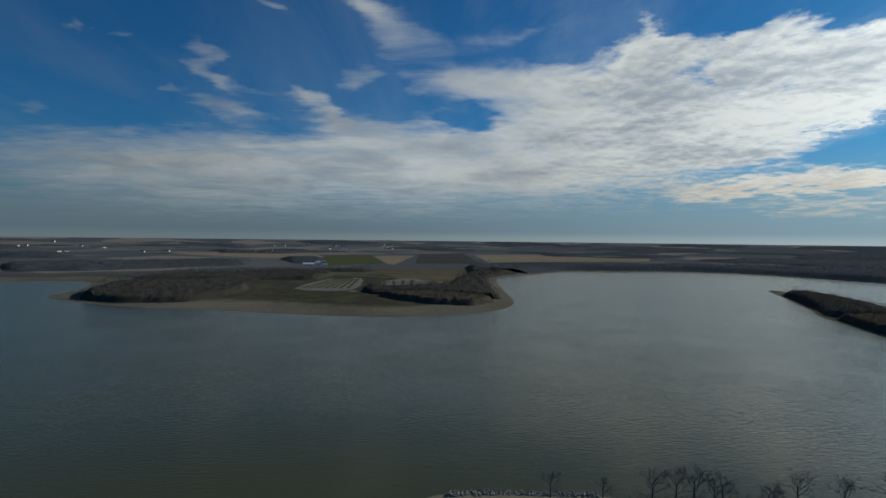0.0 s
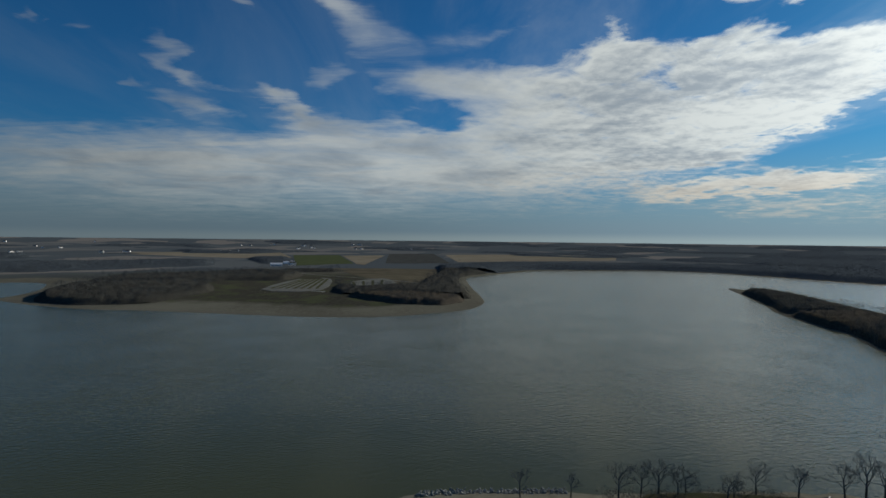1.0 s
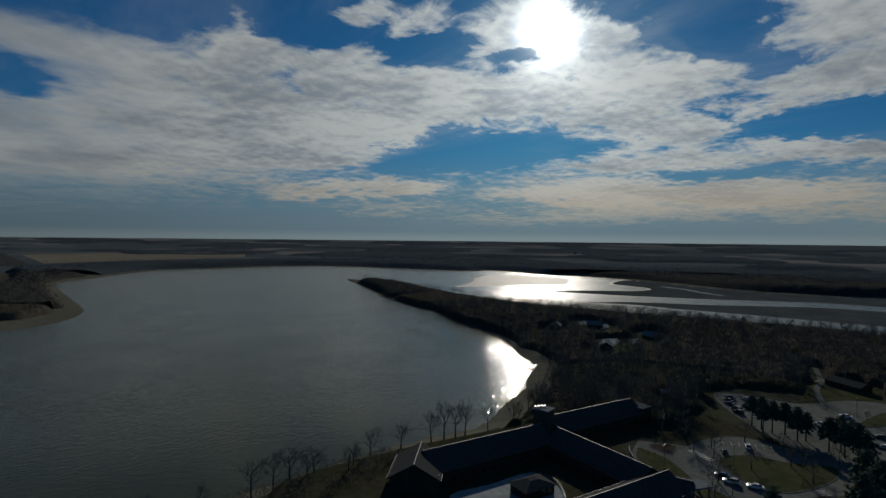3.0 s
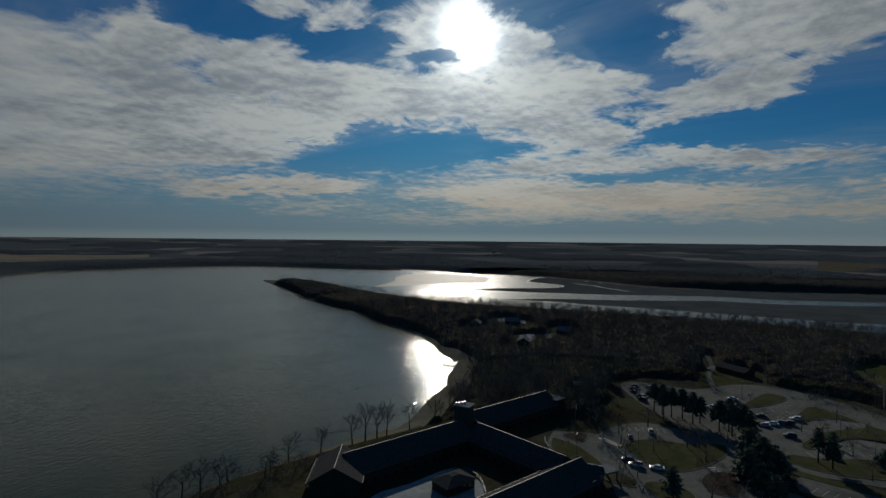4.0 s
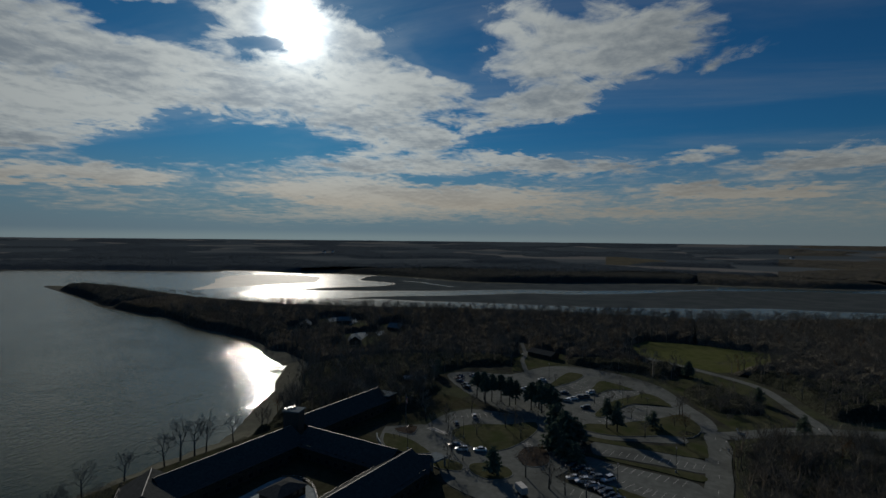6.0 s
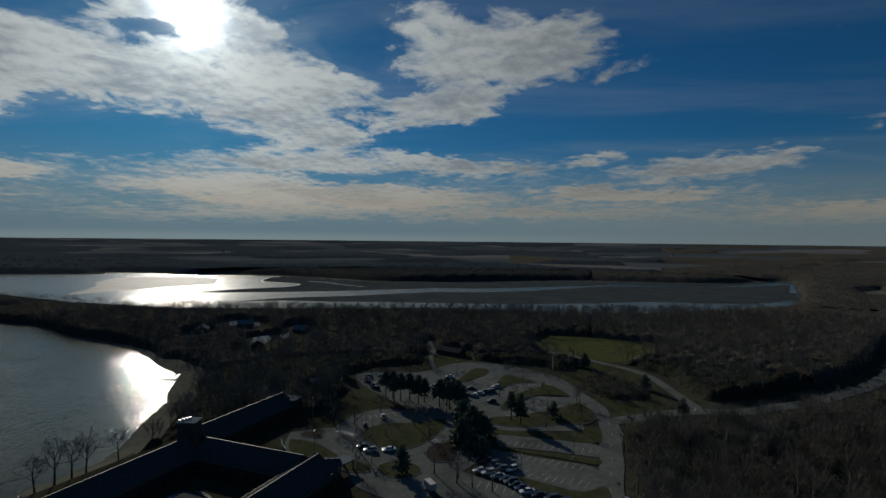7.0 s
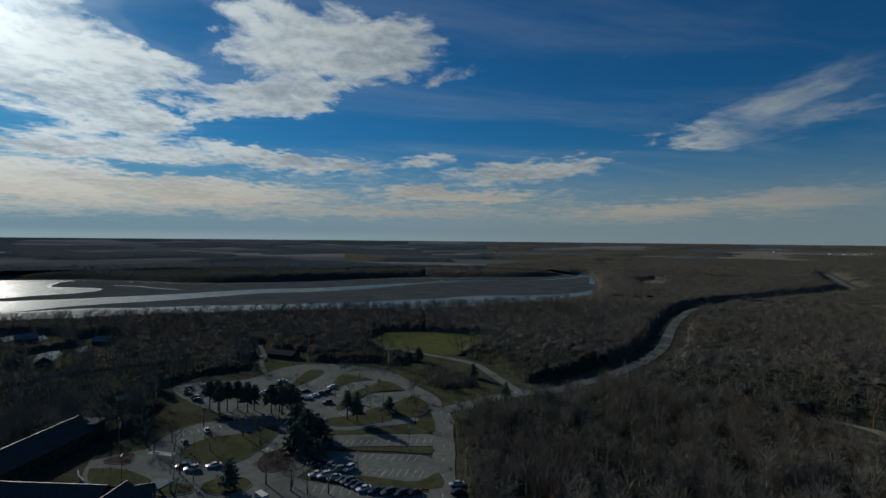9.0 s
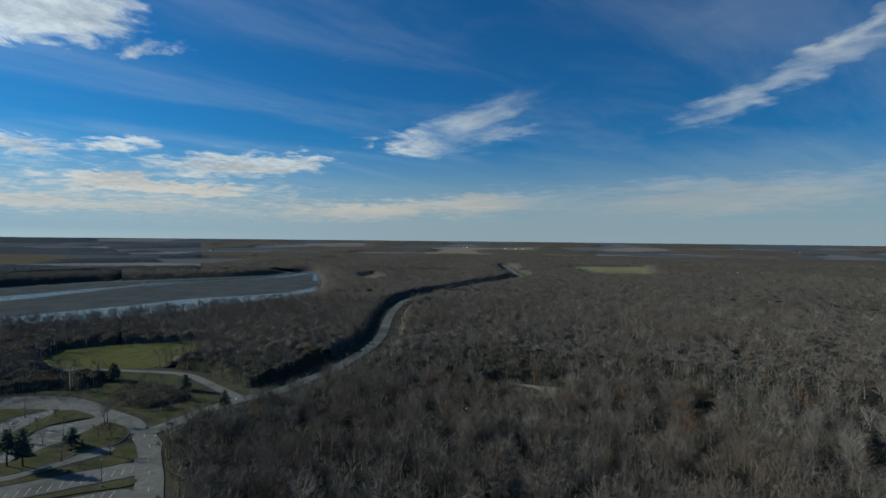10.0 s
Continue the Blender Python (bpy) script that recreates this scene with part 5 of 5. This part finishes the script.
# ---- vehicles ----
def car_shape(kind):
    """Half outline of the body and of the glasshouse, front at +x: stations x, half width, bottom, top."""
    if kind == "suv":
        body = ((-2.3, 0.80, 0.45, 0.95), (-2.2, 0.90, 0.32, 1.05), (-0.9, 0.93, 0.28, 1.06), (0.8, 0.93, 0.28, 1.05), (1.9, 0.90, 0.30, 0.95), (2.35, 0.74, 0.42, 0.80))
        glass = ((-2.15, 0.80, 1.0, 1.1), (-1.85, 0.76, 1.0, 1.66), (-0.4, 0.74, 1.0, 1.74), (0.35, 0.74, 1.0, 1.70), (1.15, 0.80, 1.0, 1.06))
    elif kind == "pickup":
        body = ((-2.8, 0.90, 0.5, 1.05), (-2.7, 0.95, 0.42, 1.10), (-0.9, 0.96, 0.40, 1.10), (1.0, 0.96, 0.40, 1.12), (2.3, 0.93, 0.42, 1.05), (2.8, 0.80, 0.5, 0.9))
        glass = ((-0.85, 0.82, 1.05, 1.15), (-0.7, 0.78, 1.05, 1.80), (0.3, 0.76, 1.05, 1.84), (0.7, 0.76, 1.05, 1.78), (1.35, 0.84, 1.05, 1.14))
    else:
        body = ((-2.35, 0.74, 0.42, 0.86), (-2.2, 0.86, 0.30, 0.96), (-0.9, 0.89, 0.26, 0.97), (0.8, 0.89, 0.26, 0.95), (1.9, 0.86, 0.28, 0.82), (2.3, 0.70, 0.38, 0.68))
        glass = ((-1.75, 0.76, 0.9, 0.99), (-1.0, 0.70, 0.9, 1.38), (-0.2, 0.68, 0.9, 1.44), (0.35, 0.68, 0.9, 1.41), (1.15, 0.76, 0.9, 0.97))
    return body, glass


def loft(stations, inset=0.0):
    v, f = [], []
    for x, w, lo, hi in stations:
        m = lo + (hi - lo) * 0.62
        for y, z in ((-w * 0.94, lo), (-w, m), (-w * (0.9 - inset), hi), (w * (0.9 - inset), hi), (w, m), (w * 0.94, lo)):
            v.append((x, y, z))
    for s in range(len(stations) - 1):
        for i in range(6):
            j = (i + 1) % 6
            f.append((s * 6 + j, s * 6 + i, (s + 1) * 6 + i, (s + 1) * 6 + j))
    f.append(tuple(range(6)))
    f.append(tuple(range((len(stations) - 1) * 6 + 5, (len(stations) - 1) * 6 - 1, -1)))
    return v, f


def wheel_mesh(r, w):
    v, f = [], []
    for y, q in ((-w, r * 0.88), (-w * 0.7, r), (w * 0.7, r), (w, r * 0.88)):
        v += [(q * math.cos(a), y, q * math.sin(a)) for a in np.linspace(0, 2 * math.pi, 12, endpoint=False)]
    for s in range(3):
        for i in range(12):
            j = (i + 1) % 12
            f.append((s * 12 + i, s * 12 + j, (s + 1) * 12 + j, (s + 1) * 12 + i))
    f += [tuple(range(11, -1, -1)), tuple(range(36, 48))]
    return v, f


def build_car(kind, paint, label):
    ob = thing("car" if kind != "pickup" else "pickup_truck", Matrix.Identity(4), label, "car", "parked vehicles")
    body, glass = car_shape(kind)
    shell = part("body", *loft(body), paint, ob, "", False)
    cabin = part("glasshouse", *loft(glass, 0.06), GLASS, ob, "dark car windows")
    x0, w, _, h = glass[1]
    x1, _, _, h1 = glass[3]
    part("roof_panel", *box(x0 + 0.05, x1 - 0.02, -w * 0.84, w * 0.84, min(h, h1) + 0.0, max(glass[2][3], h) + 0.03), paint, cabin)
    front, rear = body[-2][0] - 0.45, body[1][0] + 0.72
    r = 0.33 if kind == "car" else 0.37
    for x in (front, rear):
        for y in (-body[2][1] + 0.08, body[2][1] - 0.08):
            v, f = wheel_mesh(r, 0.11)
            wh = part("wheel", [(a + x, b + y, c + r) for a, b, c in v], f, TYRE, ob)
            sgn = 1 if y > 0 else -1
            v, f = wheel_mesh(r * 0.6, 0.02)
            part("rim", [(a + x, b + y + sgn * 0.11, c + r) for a, b, c in v], f, STEEL, wh)
    fx, fw, flo, fhi = body[-1]
    bx, bw, blo, bhi = body[0]
    for s in (1, -1):
        part("headlight", *box(fx - 0.06, fx + 0.03, s * fw * 0.72 - 0.16, s * fw * 0.72 + 0.16, fhi - 0.22, fhi - 0.06), LAMP_GLASS, shell)
        part("tail_light", *box(bx - 0.03, bx + 0.06, s * bw * 0.76 - 0.13, s * bw * 0.76 + 0.13, bhi - 0.24, bhi - 0.04), TAIL, shell)
    return ob


def car_paint(name, c):
    m, n, s = material(name)
    s.inputs["Base Color"].default_value = rgb(*c)
    s.inputs["Roughness"].default_value, s.inputs["Metallic"].default_value, s.inputs["Coat Weight"].default_value = 0.32, 0.15, 1.0
    s.inputs["Coat Roughness"].default_value = 0.06
    return m


PAINTS = {"white": (0.75, 0.75, 0.74), "silver": (0.42, 0.43, 0.44), "black": (0.012, 0.012, 0.014), "dark grey": (0.06, 0.062, 0.066), "dark blue": (0.02, 0.03, 0.07), "dark red": (0.12, 0.015, 0.012)}
PARKED = {
    ("suv", "white"): ((172, 57, 106), (206, 63, 25), (260, 21, 108), (167, 8, 140), (163, 15.2, 114)),
    ("car", "white"): ((174, 51, 110), (164.2, 18, 114), (153, 3, 114), (274, 47, 96), (247, 28, 104)),
    ("car", "silver"): ((153, -24.5, 93), (243, 30.4, 104), (268, 83, 70), (161.3, 12.2, 114)),
    ("pickup", "white"): ((253, 51, 60),),
    ("car", "black"): ((174.6, 60.5, 106), (195, 67, 30), (255, 33, 104), (159.8, 9.4, 114), (156.6, 6.4, 114), (151.6, -0.4, 114), (148, -24, 93)),
    ("suv", "dark grey"): ((250, 25.6, 104), (236, 21, 104), (158.2, 7.9, 114), (150.2, -4, 114), (169.4, 14.6, 114), (249, 81, 70), (166.4, 11.4, 114)),
    ("suv", "black"): ((252, 22.9, 104), (173, 19.4, 114), (183, 27, 120), (148.9, -7.6, 114), (245, 79, 70), (171.2, 17, 114)),
    ("car", "dark blue"): ((181, 22, 120), (155, 4.6, 114), (265, 89, 70), (255, 86, 70), (167.9, 13, 114)),
    ("car", "dark red"): ((149.2, -11.5, 114), (260, 88, 70)),
}
for (kind, tone), spots in PARKED.items():
    first = build_car(kind, car_paint(tone.replace(" ", "_") + "_paint", PAINTS[tone]), f"{tone} parked {'pickup truck' if kind == 'pickup' else 'sport utility car' if kind == 'suv' else 'saloon car'} on worn asphalt")
    for i, (x, y, turn) in enumerate(spots):
        m = pose(x, y, PAVE + 0.035, 0, 0, turn)
        if i:
            copy_thing(first, m)
        else:
            first.matrix_basis = m


def build_trailer():
    ob = thing("box_trailer", pose(149, 31, PAVE + 0.04, 0, 0, 40), "white flat roofed box trailer on the asphalt", "trailer")
    part("box", *box(-2.1, 2.1, -1.0, 1.0, 0.7, 2.6), TRIM, ob)
    part("chassis", *box(-2.1, 3.2, -0.45, 0.45, 0.5, 0.7), DARK_METAL, ob)
    for x in (-0.8, 0.2):
        for y in (-0.95, 0.95):
            v, f = wheel_mesh(0.37, 0.12)
            part("wheel", [(a + x, b + y, c + 0.37) for a, b, c in v], f, TYRE, ob)


build_trailer()


# ---- trees that stand alone ----
def lone_tree(x, y, height, seed, label="bare branching tree on the lake bank", spread=0.75, group="bare trees of the bank", mat=None, bushy=False):
    kind = sliver_tree(seed, 14, 420, 0.022, height=height, spread=spread) if bushy else branch_tree(seed, height, spread, 3, 260)
    tr, cr = tree_meshes(kind, mat or TWIGS, BARK)
    base = thing("shrub" if bushy else "bare_tree", pose(x, y, float(ground_z(np.array([x]), np.array([y]))[0])), label, "shrub" if bushy else "tree", group)
    new("trunk", tr).parent = base
    new("crown", cr).parent = base


for i, (x, y, top) in enumerate(((61, 149, 14), (69, 152, 13), (73, 149, 15), (78, 147, 12.5), (82, 150, 12), (89.5, 142, 13), (93, 144, 11), (103, 149, 13), (113, 145, 14.5), (125, 142, 16), (131, 142, 19),
                                 (136, 141, 17.5), (141, 141, 16.5), (153, 140, 13.5), (33, 155, 10), (48, 153, 9))):
    h = top + 2.5 - float(ground_z(np.array([float(x)]), np.array([float(y)]))[0])
    # bank crowns take the darkened twigs, to stand as backlit silhouettes
    lone_tree(x, y, h, 300 + i, spread=0.62 if i > 9 else 0.95, mat=SHADED_TWIGS)
for i, (x, y, h) in enumerate(((195, 80, 13), (188, 68, 8), (187, 56, 8), (199, 48, 10), (160, 32, 11), (155, 24, 12), (155, 56, 7), (190, 40, 9), (241, -18, 9), (230, 2, 6), (260, -2, 5), (275, 40, 5),
                               (250, 4, 5), (270, -40, 10), (262, -46, 9), (205, -16, 7), (189, 75, 7), (197, 72, 8), (202, 45, 9), (212, 66, 10), (213, 54, 7), (214, 38, 8), (153, 19, 9), (152, 13, 10), (158, 24, 7), (209, -3, 8), (240, -17, 9), (170, 60, 10), (164, 54, 7), (245, 18, 8), (241, 11, 9), (196, 20, 9), (177, 18, 8), (203, 24, 9), (165, 60, 6), (192, -30, 9))):
    lone_tree(x, y, h, 340 + i, "bare ornamental tree beside the car park", 0.8, "bare trees of the car park")
for i, (x, y, h) in enumerate(((176, 34, 3.2), (180, 31, 3), (172, 31, 2.6), (226, -14, 5.5), (229, -18, 5), (224, -18, 4.5), (183, 82, 2.4))):
    lone_tree(x, y, h, 370 + i, "reddish dry shrub on a mulched island", h * 0.55, "shrubs of the islands", RUST_TWIGS, True)


def pine(x, y, height, seed, label="dark green pine beside the car park", spread=3.2, start=0.3):
    base = thing("pine_tree", pose(x, y, float(ground_z(np.array([x]), np.array([y]))[0]) + 0.3), label, "pine tree", "pines of the car park")
    v, f = disc_tube(0.2 + height * 0.008, -0.6, height * 0.95, 8, 0.05)
    part("trunk", v, f, BARK, base)
    v, f = fir_mesh(seed, height, spread, int(height * 1.15), 20, start)
    part("crown", v, f, NEEDLES, base)


for i, (x, y, h, sp, st) in enumerate(((233, 70, 12, 3.2, 0.5), (231, 66, 13, 3.0, 0.5), (230, 62, 12.5, 3.0, 0.5), (226, 64, 12, 2.8, 0.5), (231, 58, 12.5, 3.2, 0.45), (227, 53, 13, 3.4, 0.35), (230, 51, 11, 3, 0.4),
                                       (225, 43, 12, 3.6, 0.4), (227, 40, 13, 3.6, 0.4), (222, 38, 12.5, 3.8, 0.4), (226, 35, 12, 3.6, 0.4), (223, 32.5, 10.5, 3.4, 0.35), (230, 37, 11, 3.4, 0.4),
                                       (214, 11, 12, 2.4, 0.45), (211, 7, 12.5, 2.8, 0.25), (221, -6, 7, 3.0, 0.2), (158, 42, 9, 3.0, 0.15),
                                       (184, 27, 10, 4.2, 0.12), (191, 24, 12.5, 4.8, 0.12), (200, 29, 12, 4.6, 0.12), (180, 23, 8, 3.8, 0.1), (195, 21, 9, 4.0, 0.1), (176, 19, 7, 3.4, 0.1),
                                       (313, -26, 9, 3.6, 0.15), (273, -52, 8, 2.8, 0.15), (235, -60, 8, 2.6, 0.1), (262, 101, 9, 3.6, 0.15))):
    pine(x, y, h, 500 + i, spread=sp, start=st)


# ---- lamps, flagpole, dock, stones ----
def lamp_post(m, height=8.0):
    ob = thing("lamp_post", m, "tall dark car park lamp on a concrete foot", "lamp post", "car park lamps")
    part("foot", *disc_tube(0.3, -0.3, 0.7, 10), CONCRETE, ob)
    part("pole", *disc_tube(0.09, 0.7, height, 8, 0.06), DARK_METAL, ob)
    for s in (1, -1):
        part("head", *box(min(0, s * 1.1), max(0, s * 1.1), -0.16, 0.16, height - 0.05, height + 0.12), DARK_METAL, ob)
    return ob


first_lamp = lamp_post(pose(161, 5, PAVE))
for x, y, a in ((279, 44, 20), (234, -4, 40), (246, 6, 30), (166, 75, 10), (183, 60, 0), (181, -12, 0), (268, 8, 60)):
    copy_thing(first_lamp, pose(x, y, PAVE, 0, 0, a))


def flagpole():
    ob = thing("flagpole", pose(183, 83.5, PAVE + 0.1), "tall pale flagpole with a drooping striped flag", "flagpole")
    part("pole", *disc_tube(0.09, 0, 13.5, 8, 0.05), STEEL, ob)
    part("finial", *disc_tube(0.13, 13.5, 13.7, 8), TRIM, ob)
    cloth = []
    for i in range(13):
        z = 13.2 - i * 0.19
        v = [(0.06 + 0.26 * k, 0.12 * math.sin(k * 1.3), z - 0.28 * k) for k in range(6)]
        v += [(x, y, h - 0.19) for x, y, h in v]
        cloth.append(v)
        part("stripe", v, [(k, k + 1, 7 + k, 6 + k) for k in range(5)], RED if i % 2 == 0 else WHITE, ob)
    v = [(0.05 + 0.2 * k, 0.12 * math.sin(k * 1.0) - 0.02, 13.21 - 0.22 * k) for k in range(4)]
    v += [(x, y, h - 1.3) for x, y, h in v]
    part("canton", v, [(k, k + 1, 5 + k, 4 + k) for k in range(3)], NAVY, ob)


flagpole()


def dock():
    ob = thing("boat_dock", pose(266, 204, 0.0, 0, 0, 25), "white floating boat dock in the cove", "dock")
    part("walkway", *box(-8, 3, -0.8, 0.8, 0.35, 0.6), WHITE, ob)
    for x in (-7, -4.2, -1.4):
        part("finger", *box(x - 0.45, x + 0.45, 0.8, 7.5, 0.35, 0.58), WHITE, ob)
    for x in (-8, -2.5, 2.5):
        v, f = disc_tube(0.14, -1.5, 1.6, 8)
        part("pile", [(a + x, b - 0.95, c) for a, b, c in v], f, DARK_METAL, ob)


dock()


def stone_bank():
    g = np.random.default_rng(3)
    bm = bmesh.new()
    for i in range(420):
        x = g.uniform(2, 50)
        y = 162.5 + g.normal(0, 1.0) - 0.0008 * (x - 25) ** 2
        r = g.uniform(0.25, 0.7)
        m = Matrix.LocRotScale((x, y, 0.3 + g.uniform(-0.1, 0.3)), Euler(g.uniform(0, 6, 3)), (r, r * g.uniform(0.6, 1), r * 0.6))
        bmesh.ops.create_icosphere(bm, subdivisions=1, radius=1, matrix=m)
    me = bpy.data.meshes.new("riprap")
    bm.to_mesh(me)
    bm.free()
    me.materials.append(STONE)
    tagged(new("riprap", me), "pale loose stones along the water's edge", "stones", kind="stuff")


stone_bank()


def low_wall():
    ob = thing("low_wall", pose(0, 0, PAVE), "low white wall beside the lodge entrance", "wall")
    line = np.array(((173.5, 91), (170, 89), (166, 85.5)))
    d = np.gradient(line, axis=0)
    d /= np.linalg.norm(d, axis=1)[:, None]
    nrm = np.stack([-d[:, 1], d[:, 0]], -1) * 0.15
    for i in range(2):
        ring = (line[i] + nrm[i], line[i] - nrm[i], line[i + 1] - nrm[i + 1], line[i + 1] + nrm[i + 1])
        part("wall_length", *prism(ring, -0.3, 0.9), TRIM, ob)
        part("coping", *prism(offset_ring(ring, -0.05), 0.9, 0.98), CONCRETE, ob)


low_wall()


def bollard(m):
    ob = thing("bollard", m, "short dark bollard beside the driveway", "bollard", "driveway bollards")
    part("post", *disc_tube(0.13, -0.1, 0.95, 8), DARK_METAL, ob)
    part("cap", *disc_tube(0.15, 0.95, 1.05, 8, 0.08), TRIM, ob, "pale cap")
    return ob


first_bollard = bollard(pose(174.6, 84.5, PAVE))
for x, y in ((175.2, 82.5), (156, 49.5), (157.5, 51), (164, 66)):
    copy_thing(first_bollard, pose(x, y, PAVE + 0.03))


def road_sign(m, label):
    ob = thing("road_sign", m, label, "sign", "road signs")
    part("post", *disc_tube(0.05, -0.3, 2.4, 6), STEEL, ob)
    part("plate", *box(-0.35, 0.35, -0.02, 0.02, 1.7, 2.4), WHITE, ob, "plain white plate")
    return ob


first_sign = road_sign(pose(226, -36, PAVE, 0, 0, 60), "white sign plate on a thin post")
for x, y, a in ((215, -34, 60), (239, -66, 20), (203, -30, 80), (196, 30, 100)):
    copy_thing(first_sign, pose(x, y, PAVE - 0.2, 0, 0, a))


def entrance_sign():
    ob = thing("entrance_sign", pose(226.5, -37.5, PAVE - 0.3, 0, 0, 70), "low pale stone sign at the road junction", "sign")
    part("base", *box(-1.4, 1.4, -0.3, 0.3, 0, 0.35), STONE, ob)
    part("panel", *box(-1.2, 1.2, -0.12, 0.12, 0.35, 1.3), TRIM, ob)


entrance_sign()


# ---- buildings farther off ----
def small_house(name, m, w, l, eave, top, wall_mat, roof_mat, label, category, group=""):
    ob = thing(name, m, label, category, group)
    v = [(-l, -w, -0.5), (l, -w, -0.5), (l, w, -0.5), (-l, w, -0.5), (-l, -w, eave), (l, -w, eave), (l, w, eave), (-l, w, eave), (-l, 0, top - 0.1), (l, 0, top - 0.1)]
    part("wall", v, [(0, 1, 5, 4), (2, 3, 7, 6), (1, 2, 6, 9, 5), (3, 0, 4, 8, 7)], wall_mat, ob)
    for s, _ in zip(roof_slab((-l, 0), (l, 0), w, eave, top, 0.5, 0.25)[0], (0, 1)):
        part("roof", *s, roof_mat, ob)
    for s in (1, -1):
        for x in np.linspace(-l * 0.6, l * 0.6, 3):
            house_window(ob, np.array((x, s * (w + 0.01))), np.array((1.0, 0)), np.array((0, float(s))), 1.0, 0.7, 1.2)
    v = [(-0.5, -w - 0.06, 0), (0.5, -w - 0.06, 0), (0.5, -w - 0.06, 2.05), (-0.5, -w - 0.06, 2.05)]
    part("door", [(x + l * 0.3, y, z) for x, y, z in v], [(0, 1, 2, 3)], DARK_METAL, ob)
    return ob


def on_ground(x, y, turn, lift=0.0):
    return pose(x, y, float(ground_z(np.array([x]), np.array([y]))[0]) + lift, 0, 0, turn)


cabin = small_house("cabin", on_ground(*CABINS[0], 30), 4, 6, 3, 5.6, SIDING, FLAT_ROOF, "woodland cabin with a pale roof among trees", "cabin", "cabins in the wood")
for i, (x, y) in enumerate(CABINS[1:]):
    copy_thing(cabin, on_ground(x, y, 30 + 47 * i))
small_house("shed", on_ground(247, 108, 120), 2.2, 5, 2.4, 3.4, SIDING, TRIM, "low shed with a pale roof among the trees", "shed")
small_house("shelter", on_ground(331, 56, 62, 0.1), 4, 9, 2.8, 4.6, SIDING, ROOF, "long dark picnic shelter beside the path", "shelter")
pavement("parking_lot", ((316, 66), (342, 70), (350, 52), (330, 44), (318, 52)), "pale paved yard round the shelter", PAVE - 0.1, CONCRETE)
barn = small_house("barn", on_ground(-357, 1390, 15), 6, 15, 5, 8.5, WHITE, WHITE, "long white barn by the green field", "barn", "white barns")
copy_thing(barn, on_ground(-350, 1500, 10))
farm = small_house("farmhouse", on_ground(-330, 1450, 40), 6, 9, 6, 10, WHITE, ROOF, "white farmhouse far across the fields", "farmhouse", "distant farmhouses")
g = np.random.default_rng(11)
FARMS = ((-2613, 3349), (-2081, 3047), (-1720, 2369), (-2168, 3700), (-1117, 3662), (-965, 4016), (-452, 4086), (-1900, 2900), (-780, 3700), (-2336, 2865), (-1381, 2392), (-1345, 2519), (-921, 2714), (-615, 3469), (-700, 3337), (-14, 3377), (-324, 3472), (529, -1270), (2668, -2481), (2631, -2554), (2565, -2681),
         (2450, -2700), (1646, -3697), (2903, -2448), (1250, -3553), (1900, 2600), (2400, 1500), (2900, -700))
for x, y in FARMS:
    for k in range(1 if np.hypot(x, y) < 1500 else g.integers(1, 4)):
        r = np.hypot(x, y)
        px, py = x + g.normal(0, r * 0.012), y + g.normal(0, r * 0.012)
        m = on_ground(px, py, g.uniform(0, 180)) @ Matrix.Diagonal((0.9, 0.9, 0.9, 1) if r > 1500 else (0.75, 0.75, 0.75, 1))
        copy_thing(farm, m)


# ---- camp on the far shore ----
def camp():
    z = 6.0
    lot = pavement("parking_lot", ((-214, 752), (-201, 962), (-148, 956), (-131, 745)), "striped grey camp car park across the lake", 6.75, ASPHALT)
    for i in range(7):
        t = (i + 0.5) / 7
        p = np.array((-210 + 76 * t, 765.0))
        q = np.array((-198 + 48 * t, 950.0))
        v, f = ribbon([p, (p + q) / 2, q], 2.4, 6.95)
        part("grass_strip", v, f, GRASS, lot)
    upper = pavement("parking_lot", ((-105, 895), (-74, 805), (-24, 822), (-52, 975)), "striped grey camp car park above the wood", 6.75, ASPHALT)
    for i in range(4):
        p = np.array((-92 + 14 * i, 830.0 + 4 * i))
        q = np.array((-100 + 15 * i, 890.0 + 17 * i))
        v, f = ribbon([p, (p + q) / 2, q], 2.2, 6.95)
        part("grass_strip", v, f, GRASS, upper)
    v, f = prism(((-150, 735), (-120, 733), (-122, 722), (-150, 725)), 4.5, 6.3)
    tagged(mesh_object("boat_ramp", v, f, CONCRETE), "pale concrete apron above the beach", "apron", kind="structure")
    line = curve(((-390, 1330), (-300, 1200), (-200, 1060), (-60, 960), (30, 880), (60, 800)))
    v, f = ribbon(line, 3.5, lambda x, y: ground_z(x, y) + 0.5)
    tagged(mesh_object("road", v, f, ASPHALT), "pale camp road winding over the meadow", "road", kind="structure")


camp()

# small dark pond in the forest
tagged(mesh_object("pond", *prism(curve(((196, -184), (188, -189), (177, -192), (170, -187), (177, -180), (188, -180)), True, 3), 6.0, 6.75), WATER), "small dark pond among bare trees", "pond", kind="structure")
# brush piles on the lawn
pile = [sliver_tree(960 + i, 5, 70, 0.05, height=1.6, spread=2.6) for i in range(2)]
xs, ys = np.array((352.0, 356, 349, 362, 366, 360)), np.array((-48.0, -52, -45, -60, -64, -57))
scatter(pile, xs, ys, ground_z(xs, ys), np.full(6, 1.2), "brush_pile", TWIGS, "dark brush piles on the green lawn")
# creek that drains over the mud
tagged(mesh_object("creek", *ribbon(curve(((906, 420), (892, 378), (866, 347), (846, 318), (830, 292))), 4.0, 0.42), WATER), "narrow bright creek across the mud flat", "creek", kind="structure")
